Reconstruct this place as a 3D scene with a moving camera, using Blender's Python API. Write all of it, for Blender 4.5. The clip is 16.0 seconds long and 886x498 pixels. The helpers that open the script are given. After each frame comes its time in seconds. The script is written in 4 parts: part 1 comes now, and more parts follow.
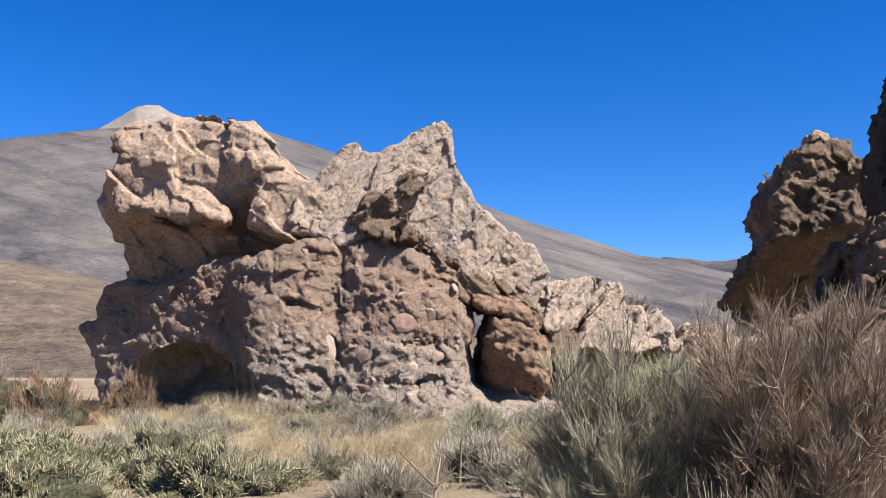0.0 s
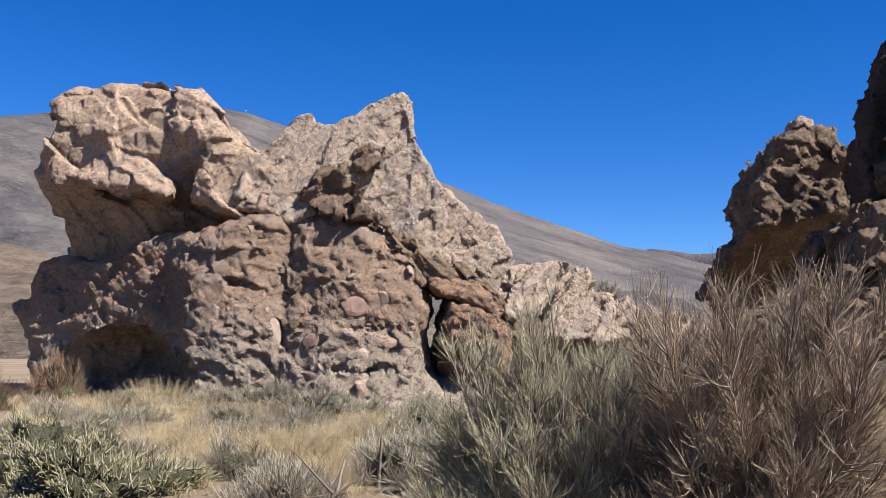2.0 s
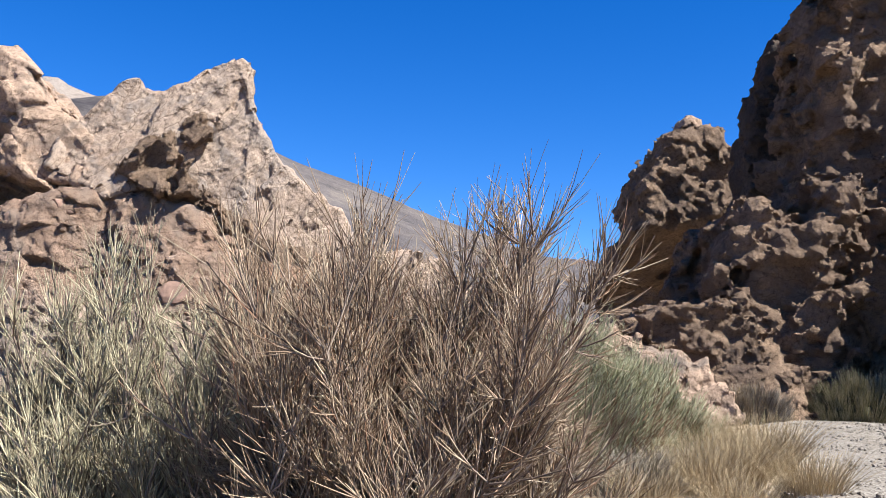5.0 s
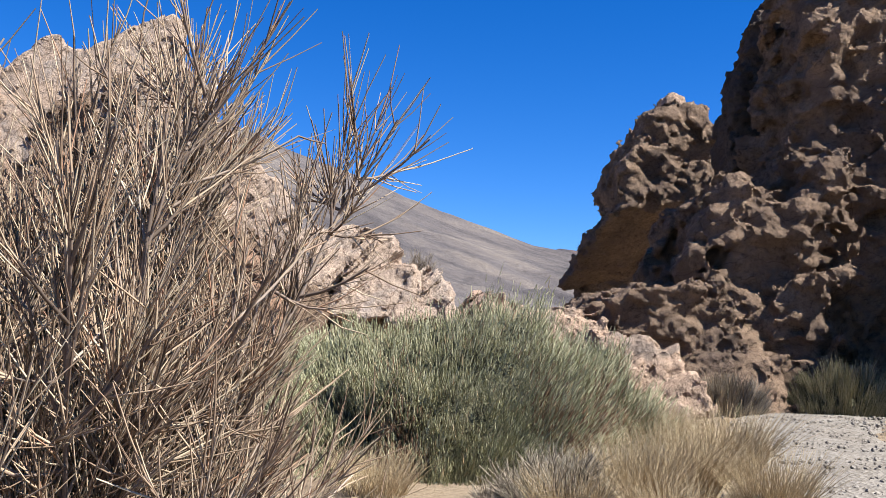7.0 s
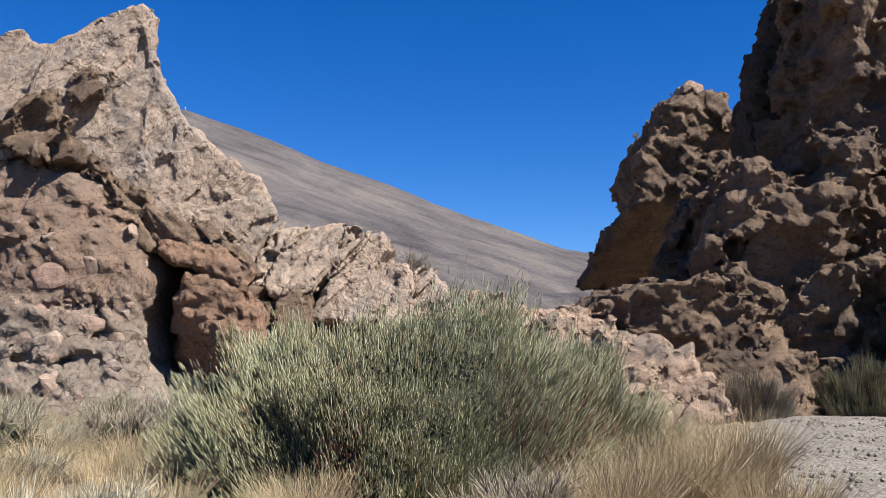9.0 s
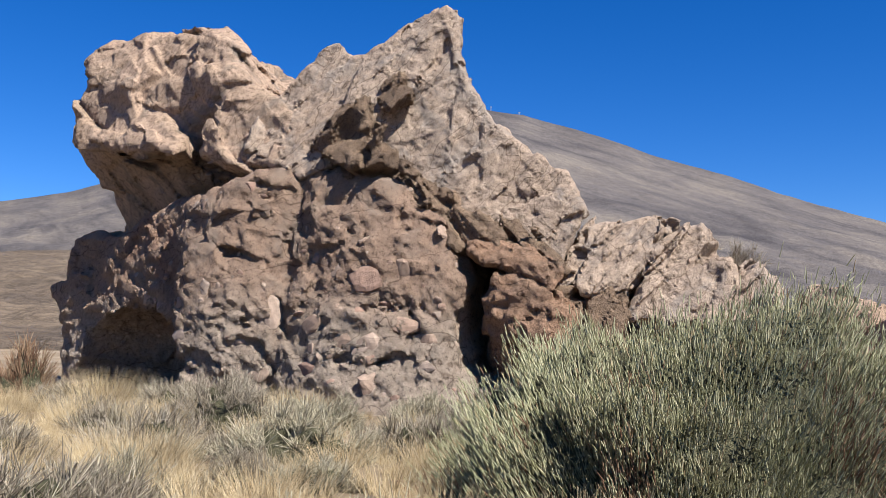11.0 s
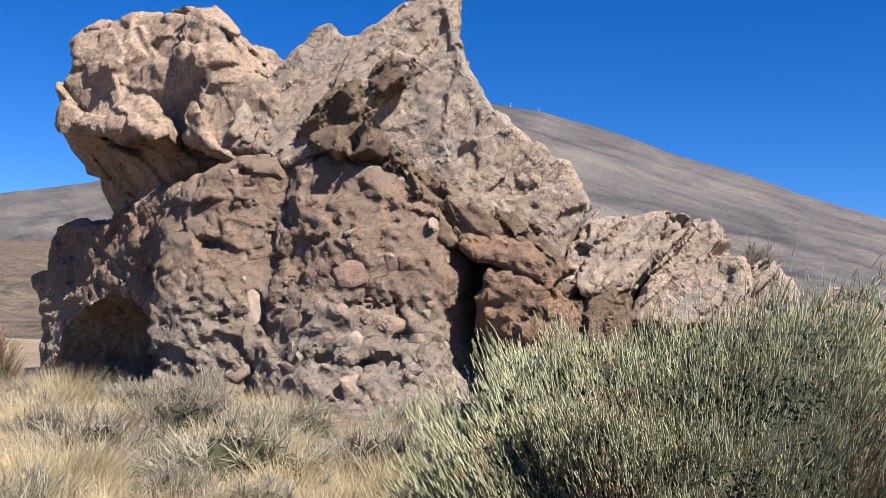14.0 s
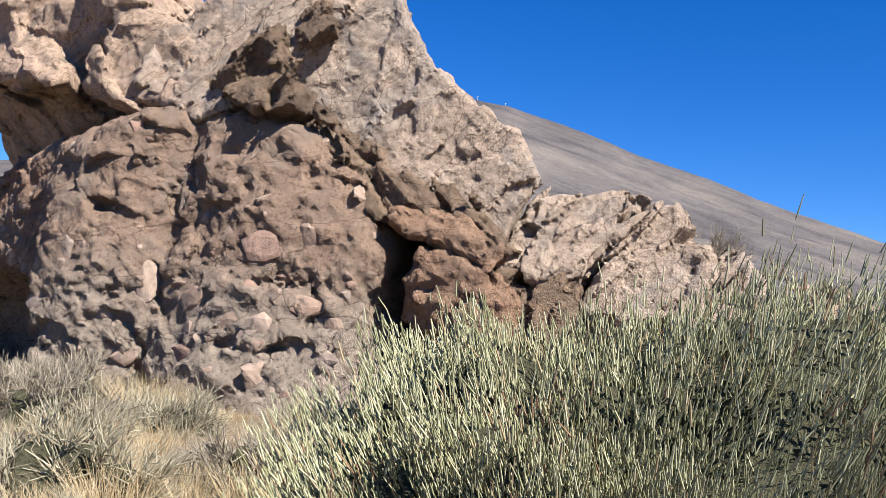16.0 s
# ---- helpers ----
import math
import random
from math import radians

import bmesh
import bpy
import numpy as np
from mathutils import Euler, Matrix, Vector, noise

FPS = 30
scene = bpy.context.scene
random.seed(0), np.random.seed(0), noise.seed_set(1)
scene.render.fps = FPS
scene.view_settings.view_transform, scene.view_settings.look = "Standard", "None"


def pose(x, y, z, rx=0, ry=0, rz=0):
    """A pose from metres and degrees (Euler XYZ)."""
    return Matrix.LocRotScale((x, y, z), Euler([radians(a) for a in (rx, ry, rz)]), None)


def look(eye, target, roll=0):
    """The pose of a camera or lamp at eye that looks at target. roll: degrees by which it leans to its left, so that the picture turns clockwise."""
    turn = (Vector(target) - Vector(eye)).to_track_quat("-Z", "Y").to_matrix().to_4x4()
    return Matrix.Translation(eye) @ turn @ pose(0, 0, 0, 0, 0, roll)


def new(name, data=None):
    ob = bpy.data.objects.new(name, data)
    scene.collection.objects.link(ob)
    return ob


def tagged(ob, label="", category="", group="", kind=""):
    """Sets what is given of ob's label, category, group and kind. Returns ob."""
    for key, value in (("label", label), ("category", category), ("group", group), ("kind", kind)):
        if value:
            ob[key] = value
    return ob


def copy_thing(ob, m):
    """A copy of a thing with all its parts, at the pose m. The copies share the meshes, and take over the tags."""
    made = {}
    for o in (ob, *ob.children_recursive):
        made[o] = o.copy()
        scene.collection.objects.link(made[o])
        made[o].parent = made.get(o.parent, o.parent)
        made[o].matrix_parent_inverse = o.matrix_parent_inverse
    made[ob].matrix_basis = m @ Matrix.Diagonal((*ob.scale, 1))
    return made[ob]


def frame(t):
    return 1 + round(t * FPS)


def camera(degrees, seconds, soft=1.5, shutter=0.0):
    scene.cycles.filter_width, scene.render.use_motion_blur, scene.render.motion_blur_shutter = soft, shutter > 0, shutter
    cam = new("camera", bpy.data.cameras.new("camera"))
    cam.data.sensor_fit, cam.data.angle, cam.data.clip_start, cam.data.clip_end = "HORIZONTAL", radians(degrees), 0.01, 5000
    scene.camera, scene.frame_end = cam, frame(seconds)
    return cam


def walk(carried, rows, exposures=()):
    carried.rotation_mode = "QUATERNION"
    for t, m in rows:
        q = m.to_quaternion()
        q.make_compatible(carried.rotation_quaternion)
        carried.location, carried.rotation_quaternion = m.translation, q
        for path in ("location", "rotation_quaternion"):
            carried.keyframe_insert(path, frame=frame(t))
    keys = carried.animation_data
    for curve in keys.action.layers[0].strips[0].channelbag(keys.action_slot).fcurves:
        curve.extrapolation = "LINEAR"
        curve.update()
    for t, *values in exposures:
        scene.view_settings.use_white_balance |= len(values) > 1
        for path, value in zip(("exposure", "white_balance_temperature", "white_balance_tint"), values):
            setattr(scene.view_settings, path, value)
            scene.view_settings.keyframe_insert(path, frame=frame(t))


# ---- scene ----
cam = camera(49.1, 16.0, 0.7)
ROWS = [
    (0.0, 0.000, 0.000, 1.550, -0.00, 6.80, -0.00),
    (0.5, 0.184, 0.347, 1.552, -0.24, 6.14, -0.24),
    (1.0, 0.320, 0.770, 1.562, -0.40, 6.19, -0.23),
    (1.5, 0.444, 1.225, 1.559, -0.48, 6.26, -0.46),
    (2.0, 0.705, 1.564, 1.551, -0.94, 6.10, -0.94),
    (2.5, 0.963, 1.732, 1.557, -1.56, 6.80, -2.53),
    (3.0, 1.260, 2.068, 1.582, -5.16, 7.21, -1.98),
    (3.5, 1.624, 2.423, 1.574, -5.53, 7.05, -2.23),
    (4.0, 1.924, 2.761, 1.504, -5.74, 6.84, -1.94),
    (6.5, 3.336, 4.826, 1.356, -6.10, 6.07, -2.14),
    (7.0, 3.610, 5.247, 1.347, -6.26, 5.93, -2.29),
    (7.5, 3.867, 5.639, 1.358, -6.45, 5.95, -4.04),
    (8.0, 4.094, 5.926, 1.337, -6.72, 6.05, -4.13),
    (8.5, 4.309, 6.266, 1.339, -6.56, 6.33, -3.62),
    (9.0, 4.471, 6.577, 1.338, -4.32, 6.25, -1.02),
    (9.5, 4.655, 6.911, 1.369, 3.86, 6.37, -0.75),
    (10.0, 4.748, 7.180, 1.392, 10.73, 6.38, -0.19),
    (12.5, 4.962, 7.793, 1.478, 16.96, 5.23, -1.64),
    (13.0, 5.038, 7.829, 1.495, 16.48, 5.17, -1.89),
    (13.5, 5.055, 7.830, 1.506, 16.09, 5.11, -1.94),
    (14.0, 4.947, 8.720, 1.519, 16.37, 5.43, -2.14),
    (14.5, 4.741, 9.850, 1.572, 16.19, 5.91, -2.21),
    (15.0, 4.803, 10.400, 1.513, 15.73, 6.31, -2.21),
    (15.5, 4.811, 10.650, 1.481, 14.38, 5.98, -3.05),
    (16.0, 4.859, 10.800, 1.508, 13.85, 5.05, -4.33),
]
walk(cam, [(t, pose(x, y, z, 90 + pitch, roll, yaw)) for t, x, y, z, yaw, pitch, roll in ROWS],
     [(0.0, 1.52), (2.0, 1.34), (3.0, 1.16), (3.5, 1.24), (4.0, 1.50), (6.5, 1.72), (7.5, 1.42), (9.0, 1.26), (12.5, 1.28), (14.0, 1.34), (16.0, 1.48)])

# ---- light ----
SUN_AZ, SUN_EL = 119.0, 50.0          # degrees clockwise from +y, and above the horizon
world = bpy.data.worlds.new("sky")
scene.world = world
world.use_nodes = True
wn = world.node_tree
sky = wn.nodes.new("ShaderNodeTexSky")
sky.sky_type, sky.sun_disc = "NISHITA", False
sky.sun_elevation, sky.sun_rotation = radians(SUN_EL), radians(SUN_AZ)
sky.altitude, sky.air_density, sky.dust_density, sky.ozone_density = 2400, 1.0, 0.0, 6.0
wn.nodes["Background"].inputs[1].default_value = 0.062
rich = wn.nodes.new("ShaderNodeHueSaturation")
rich.inputs["Hue"].default_value, rich.inputs["Saturation"].default_value = 0.512, 1.3
wn.links.new(sky.outputs[0], rich.inputs["Color"])
wn.links.new(rich.outputs[0], wn.nodes["Background"].inputs[0])
sun_data = bpy.data.lights.new("sun", "SUN")
sun_data.energy, sun_data.angle, sun_data.color = 5.0, radians(0.5), (0.96, 0.955, 0.92)
sun = new("sun", sun_data)
sa, se = radians(SUN_AZ), radians(SUN_EL)
SUN_DIR = Vector((math.sin(sa) * math.cos(se), math.cos(sa) * math.cos(se), math.sin(se)))
sun.matrix_world = look(SUN_DIR * 60, (0, 0, 0))


# ---- materials ----
def ramp(nt, fac, stops):
    r = nt.nodes.new("ShaderNodeValToRGB")
    while len(r.color_ramp.elements) < len(stops):
        r.color_ramp.elements.new(0.5)
    for e, (p, c) in zip(r.color_ramp.elements, stops):
        e.position, e.color = p, (*c, 1)
    nt.links.new(fac, r.inputs[0])
    return r.outputs[0]


def noise_node(nt, vec, scale, detail=6, rough=0.6, distort=0.0):
    n = nt.nodes.new("ShaderNodeTexNoise")
    n.inputs["Scale"].default_value, n.inputs["Detail"].default_value = scale, detail
    n.inputs["Roughness"].default_value, n.inputs["Distortion"].default_value = rough, distort
    nt.links.new(vec, n.inputs["Vector"])
    return n.outputs["Fac"]


def mixed(nt, fac, a, b, mode="MIX"):
    m = nt.nodes.new("ShaderNodeMix")
    m.data_type, m.blend_type = "RGBA", mode
    if isinstance(fac, float):
        m.inputs[0].default_value = fac
    else:
        nt.links.new(fac, m.inputs[0])
    for sock, v in ((m.inputs[6], a), (m.inputs[7], b)):
        if isinstance(v, tuple):
            sock.default_value = (*v, 1)
        else:
            nt.links.new(v, sock)
    return m.outputs[2]


def material(name, rough=0.9):
    m = bpy.data.materials.new(name)
    m.use_nodes = True
    nt = m.node_tree
    b = nt.nodes["Principled BSDF"]
    b.inputs["Roughness"].default_value = rough
    b.inputs["Specular IOR Level"].default_value = 0.2
    geo = nt.nodes.new("ShaderNodeNewGeometry")
    return m, nt, b, geo.outputs["Position"], geo.outputs["Random Per Island"]


def bump(nt, b, heights):
    """Chains bumps of (height socket, metres, strength)."""
    last = None
    for h, dist, strength in heights:
        n = nt.nodes.new("ShaderNodeBump")
        n.inputs["Distance"].default_value, n.inputs["Strength"].default_value = dist, strength
        nt.links.new(h, n.inputs["Height"])
        if last:
            nt.links.new(last, n.inputs["Normal"])
        last = n.outputs["Normal"]
    nt.links.new(last, b.inputs["Normal"])


def scaled(nt, vec, s, rot=(0, 0, 0)):
    t = nt.nodes.new("ShaderNodeMapping")
    t.inputs["Rotation"].default_value = [radians(a) for a in rot]
    nt.links.new(vec, t.inputs["Vector"])
    m = nt.nodes.new("ShaderNodeMapping")
    m.inputs["Scale"].default_value = s
    nt.links.new(t.outputs[0], m.inputs["Vector"])
    return m.outputs[0]


def rock_material(name, pale, mid, dark, stain, grain=7.0, coarse=0.55, cracks=1.1, crack_rot=(0, 35, 20), pits=0.5, foot=None):
    m, nt, b, pos, _ = material(name, 0.92)
    big = noise_node(nt, pos, coarse, 5, 0.6, 0.6)
    fine = noise_node(nt, pos, grain, 8, 0.72)
    tiny = noise_node(nt, pos, grain * 5, 4, 0.7)
    col = ramp(nt, big, [(0.3, dark), (0.45, mid), (0.62, pale)])
    speck = ramp(nt, fine, [(0.36, (0.3, 0.27, 0.25)), (0.45, (0.9, 0.89, 0.88)), (0.62, (1.3, 1.28, 1.25))])
    col = mixed(nt, 0.75, col, speck, "MULTIPLY")
    grit = ramp(nt, tiny, [(0.36, (0.45, 0.42, 0.4)), (0.48, (1.0, 1.0, 1.0)), (0.66, (1.2, 1.2, 1.2))])
    col = mixed(nt, 0.6, col, grit, "MULTIPLY")
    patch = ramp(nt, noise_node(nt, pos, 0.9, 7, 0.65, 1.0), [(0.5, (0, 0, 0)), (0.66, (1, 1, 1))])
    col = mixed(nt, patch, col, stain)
    if foot:
        sep = nt.nodes.new("ShaderNodeSeparateXYZ")
        nt.links.new(pos, sep.inputs[0])
        add = nt.nodes.new("ShaderNodeMath")
        add.operation = "MULTIPLY_ADD"
        nt.links.new(noise_node(nt, pos, 0.8, 6, 0.65), add.inputs[0])
        add.inputs[1].default_value = 2.4
        nt.links.new(sep.outputs[2], add.inputs[2])
        rng = nt.nodes.new("ShaderNodeMapRange")
        rng.inputs[1].default_value, rng.inputs[2].default_value = 2.6, 3.7
        rng.inputs[3].default_value, rng.inputs[4].default_value = 1.0, 0.0
        nt.links.new(add.outputs[0], rng.inputs[0])
        col = mixed(nt, rng.outputs[0], col, mixed(nt, 0.8, foot, speck, "MULTIPLY"))
    v = nt.nodes.new("ShaderNodeTexVoronoi")
    v.feature = "DISTANCE_TO_EDGE"
    v.inputs["Scale"].default_value = cracks
    warp = nt.nodes.new("ShaderNodeVectorMath")
    warp.operation = "ADD"
    wob = nt.nodes.new("ShaderNodeTexNoise")
    wob.inputs["Scale"].default_value = 1.7
    nt.links.new(pos, wob.inputs["Vector"])
    nt.links.new(scaled(nt, pos, (0.55, 1.0, 2.2), crack_rot), warp.inputs[0])
    nt.links.new(wob.outputs["Color"], warp.inputs[1])
    nt.links.new(warp.outputs[0], v.inputs["Vector"])
    crack = ramp(nt, v.outputs["Distance"], [(0.0, (0, 0, 0)), (0.012, (1, 1, 1))])
    col = mixed(nt, 0.7, col, mixed(nt, crack, (0.25, 0.2, 0.17), (1.0, 1.0, 1.0)), "MULTIPLY")
    nt.links.new(col, b.inputs["Base Color"])
    bump(nt, b, [(crack, 0.04, 0.3), (noise_node(nt, pos, grain * 0.35, 8, 0.75, 0.3), 0.2, pits), (fine, 0.14, pits), (tiny, 0.05, pits)])
    return m


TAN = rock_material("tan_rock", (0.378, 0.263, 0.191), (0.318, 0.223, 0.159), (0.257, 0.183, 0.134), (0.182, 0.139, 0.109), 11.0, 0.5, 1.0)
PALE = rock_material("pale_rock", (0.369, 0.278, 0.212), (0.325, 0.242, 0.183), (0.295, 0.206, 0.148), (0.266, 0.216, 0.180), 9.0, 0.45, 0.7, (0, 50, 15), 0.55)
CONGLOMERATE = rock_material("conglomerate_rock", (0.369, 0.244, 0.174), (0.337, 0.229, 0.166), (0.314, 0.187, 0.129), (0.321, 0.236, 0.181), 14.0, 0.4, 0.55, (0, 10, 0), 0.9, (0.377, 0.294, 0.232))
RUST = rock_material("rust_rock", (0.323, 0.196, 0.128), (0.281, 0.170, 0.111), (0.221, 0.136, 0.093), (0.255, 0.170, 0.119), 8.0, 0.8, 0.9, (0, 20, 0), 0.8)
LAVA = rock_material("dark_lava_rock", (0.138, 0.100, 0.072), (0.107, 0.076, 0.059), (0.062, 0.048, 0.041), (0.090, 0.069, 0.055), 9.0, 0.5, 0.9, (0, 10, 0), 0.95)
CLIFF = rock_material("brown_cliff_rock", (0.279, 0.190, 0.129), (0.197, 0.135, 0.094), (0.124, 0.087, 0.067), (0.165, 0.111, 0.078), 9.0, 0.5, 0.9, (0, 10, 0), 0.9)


def stone_material(name, a, bcol, c):
    m, nt, b, pos, _ = material(name, 0.85)
    info = nt.nodes.new("ShaderNodeObjectInfo")
    col = ramp(nt, info.outputs["Random"], [(0.0, a), (0.5, bcol), (1.0, c)])
    fine = noise_node(nt, pos, 9, 6, 0.65)
    col = mixed(nt, 0.7, col, ramp(nt, fine, [(0.3, (0.55, 0.55, 0.55)), (0.7, (1.2, 1.18, 1.15))]), "MULTIPLY")
    nt.links.new(col, b.inputs["Base Color"])
    bump(nt, b, [(fine, 0.05, 0.6)])
    return m


CLAST = stone_material("clast_stone", (0.230, 0.140, 0.106), (0.264, 0.183, 0.136), (0.297, 0.225, 0.178))


def ground_material():
    m, nt, b, pos, _ = material("dry_soil", 0.95)
    big = noise_node(nt, pos, 0.25, 6, 0.6)
    fine = noise_node(nt, pos, 14, 8, 0.75)
    col = ramp(nt, big, [(0.32, (0.195, 0.150, 0.105)), (0.5, (0.270, 0.210, 0.143)), (0.66, (0.300, 0.247, 0.188))])
    col = mixed(nt, 0.9, col, ramp(nt, fine, [(0.3, (0.5, 0.48, 0.46)), (0.55, (1, 1, 1)), (0.75, (1.3, 1.28, 1.25))]), "MULTIPLY")
    far = ramp(nt, noise_node(nt, scaled(nt, pos, (0.02, 0.05, 0.02)), 1.0, 8, 0.7), [(0.35, (0.62, 0.55, 0.5)), (0.65, (1.1, 1.05, 1.0))])
    col = mixed(nt, 0.8, col, far, "MULTIPLY")
    nt.links.new(col, b.inputs["Base Color"])
    bump(nt, b, [(fine, 0.08, 0.7), (noise_node(nt, pos, 60, 3, 0.7), 0.02, 0.6)])
    return m


SOIL = ground_material()


def gravel_material():
    m, nt, b, pos, isl = material("path_gravel", 0.95)
    v = nt.nodes.new("ShaderNodeTexVoronoi")
    v.inputs["Scale"].default_value = 22
    nt.links.new(pos, v.inputs["Vector"])
    col = ramp(nt, v.outputs["Color"], [(0.2, (0.130, 0.112, 0.094)), (0.5, (0.176, 0.155, 0.130)), (0.8, (0.223, 0.198, 0.169))])
    col = mixed(nt, 0.7, col, ramp(nt, noise_node(nt, pos, 1.3, 6, 0.65), [(0.3, (0.75, 0.7, 0.65)), (0.7, (1.1, 1.1, 1.1))]), "MULTIPLY")
    nt.links.new(col, b.inputs["Base Color"])
    bump(nt, b, [(v.outputs["Distance"], 0.03, 0.7)])
    return m


GRAVEL = gravel_material()


def mountain_material(name, stops, streak, rot, bands):
    m, nt, b, pos, _ = material(name, 1.0)
    base = noise_node(nt, pos, 0.004, 8, 0.62, 0.4)
    col = ramp(nt, base, stops)
    s = noise_node(nt, scaled(nt, pos, streak, rot), 1.0, 8, 0.7, 0.3)
    col = mixed(nt, 0.9, col, ramp(nt, s, bands), "MULTIPLY")
    fine = noise_node(nt, pos, 0.09, 7, 0.75)
    col = mixed(nt, 0.7, col, ramp(nt, fine, [(0.35, (0.6, 0.6, 0.62)), (0.6, (1.1, 1.1, 1.1))]), "MULTIPLY")
    scrub = noise_node(nt, pos, 0.35, 5, 0.8)
    col = mixed(nt, 0.7, col, ramp(nt, scrub, [(0.4, (0.5, 0.5, 0.5)), (0.5, (1.0, 1.0, 1.0)), (0.65, (1.2, 1.2, 1.2))]), "MULTIPLY")
    nt.links.new(col, b.inputs["Base Color"])
    bump(nt, b, [(s, 16.0, 0.6), (fine, 8.0, 0.6)])
    return m


VOLCANO = mountain_material("volcano_slope", [(0.35, (0.068, 0.059, 0.058)), (0.5, (0.100, 0.086, 0.081)), (0.65, (0.140, 0.118, 0.102))],
                            (0.0016, 0.004, 0.03), (0, -21, 0), [(0.36, (0.55, 0.55, 0.6)), (0.48, (0.95, 0.95, 0.97)), (0.62, (1.22, 1.19, 1.14))])
SUMMIT = mountain_material("pale_summit", [(0.3, (0.187, 0.157, 0.136)), (0.6, (0.255, 0.217, 0.187))],
                           (0.006, 0.006, 0.02), (0, 0, 0), [(0.3, (0.8, 0.8, 0.8)), (0.7, (1.2, 1.15, 1.1))])
DARK_RIDGE = mountain_material("dark_lava_ridge", [(0.35, (0.044, 0.042, 0.048)), (0.5, (0.068, 0.064, 0.070)), (0.68, (0.128, 0.084, 0.064))],
                               (0.004, 0.004, 0.012), (0, -10, 0), [(0.38, (0.7, 0.7, 0.75)), (0.6, (1.15, 1.1, 1.1))])
PLAIN = mountain_material("scrub_plain", [(0.35, (0.120, 0.088, 0.064)), (0.5, (0.160, 0.118, 0.084)), (0.65, (0.200, 0.150, 0.108))],
                          (0.02, 0.03, 0.12), (0, 10, 0), [(0.35, (0.7, 0.7, 0.7)), (0.6, (1.1, 1.08, 1.05))])


def twig_material(name, stops, rough=0.8, through_light=0.0):
    m, nt, b, pos, isl = material(name, rough)
    col = ramp(nt, isl, stops)
    patch = ramp(nt, noise_node(nt, pos, 2.2, 4, 0.6), [(0.3, (0.7, 0.68, 0.66)), (0.7, (1.15, 1.15, 1.12))])
    nt.links.new(mixed(nt, 0.9, col, patch, "MULTIPLY"), b.inputs["Base Color"])
    return m


BROOM = twig_material("broom_twig", [(0.0, (0.129, 0.083, 0.056)), (0.3, (0.248, 0.173, 0.118)), (0.6, (0.356, 0.265, 0.184)), (0.85, (0.455, 0.371, 0.263)), (1.0, (0.296, 0.154, 0.094))])
BROOM_PALE = twig_material("pale_broom_twig", [(0.0, (0.163, 0.131, 0.087)), (0.4, (0.338, 0.290, 0.191)), (0.75, (0.481, 0.431, 0.296)), (1.0, (0.306, 0.284, 0.175))])
BARK = twig_material("grey_bark", [(0.0, (0.101, 0.073, 0.056)), (0.6, (0.189, 0.140, 0.112)), (1.0, (0.340, 0.269, 0.214))])
GREEN = twig_material("green_broom_twig", [(0.0, (0.155, 0.146, 0.074)), (0.35, (0.263, 0.257, 0.147)), (0.7, (0.372, 0.358, 0.225)), (0.93, (0.472, 0.434, 0.285)), (1.0, (0.363, 0.257, 0.147))])
DEAD = twig_material("dead_brown_twig", [(0.0, (0.145, 0.076, 0.047)), (0.6, (0.230, 0.140, 0.085)), (1.0, (0.289, 0.212, 0.136))])
OLIVE = twig_material("olive_leaf", [(0.0, (0.101, 0.098, 0.047)), (0.3, (0.176, 0.160, 0.086)), (0.6, (0.257, 0.222, 0.136)), (1.0, (0.335, 0.285, 0.191))])
GREY = twig_material("grey_dry_twig", [(0.0, (0.133, 0.105, 0.078)), (0.5, (0.250, 0.207, 0.156)), (1.0, (0.351, 0.300, 0.230))])
CREAM = twig_material("cream_dry_flower", [(0.0, (0.200, 0.168, 0.112)), (0.5, (0.320, 0.280, 0.196)), (1.0, (0.416, 0.368, 0.272))])
STRAW = twig_material("straw_grass", [(0.0, (0.295, 0.210, 0.113)), (0.5, (0.422, 0.318, 0.188)), (1.0, (0.520, 0.419, 0.274))])
# shrub core: near-black colour paints in the shade between the shoots
m_core, nt_c, b_c, pos_c, _c = material("painted_shade_core", 1.0)
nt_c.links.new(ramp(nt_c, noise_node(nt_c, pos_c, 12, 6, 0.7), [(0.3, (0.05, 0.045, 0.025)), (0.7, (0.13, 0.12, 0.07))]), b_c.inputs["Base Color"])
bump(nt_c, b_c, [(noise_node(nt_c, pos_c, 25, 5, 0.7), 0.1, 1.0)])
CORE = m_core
m_metal, nt_m, b_m, pos_m, _m = material("grey_steel", 0.5)
nt_m.links.new(ramp(nt_m, noise_node(nt_m, pos_m, 0.5, 3), [(0.3, (0.3, 0.3, 0.3)), (0.7, (0.5, 0.5, 0.5))]), b_m.inputs["Base Color"])
STEEL = m_metal

# ---- geometry tools ----
TABLE = np.random.RandomState(7).rand(65536).astype(np.float32)


def hashed(ix, iy, iz, seed):
    return TABLE[((ix * 73856093) ^ (iy * 19349663) ^ (iz * 83492791) ^ (seed * 7919)) & 65535]


def value_noise(p, seed=0):
    """Smooth noise from -1 to 1 at points p (n, 3)."""
    i = np.floor(p).astype(np.int32)
    f = (p - i).astype(np.float32)
    f = f * f * (3 - 2 * f)
    total = np.zeros(len(p), np.float32)
    for dx in (0, 1):
        wx = f[:, 0] if dx else 1 - f[:, 0]
        for dy in (0, 1):
            wy = f[:, 1] if dy else 1 - f[:, 1]
            for dz in (0, 1):
                wz = f[:, 2] if dz else 1 - f[:, 2]
                total += wx * wy * wz * hashed(i[:, 0] + dx, i[:, 1] + dy, i[:, 2] + dz, seed)
    return total * 2 - 1


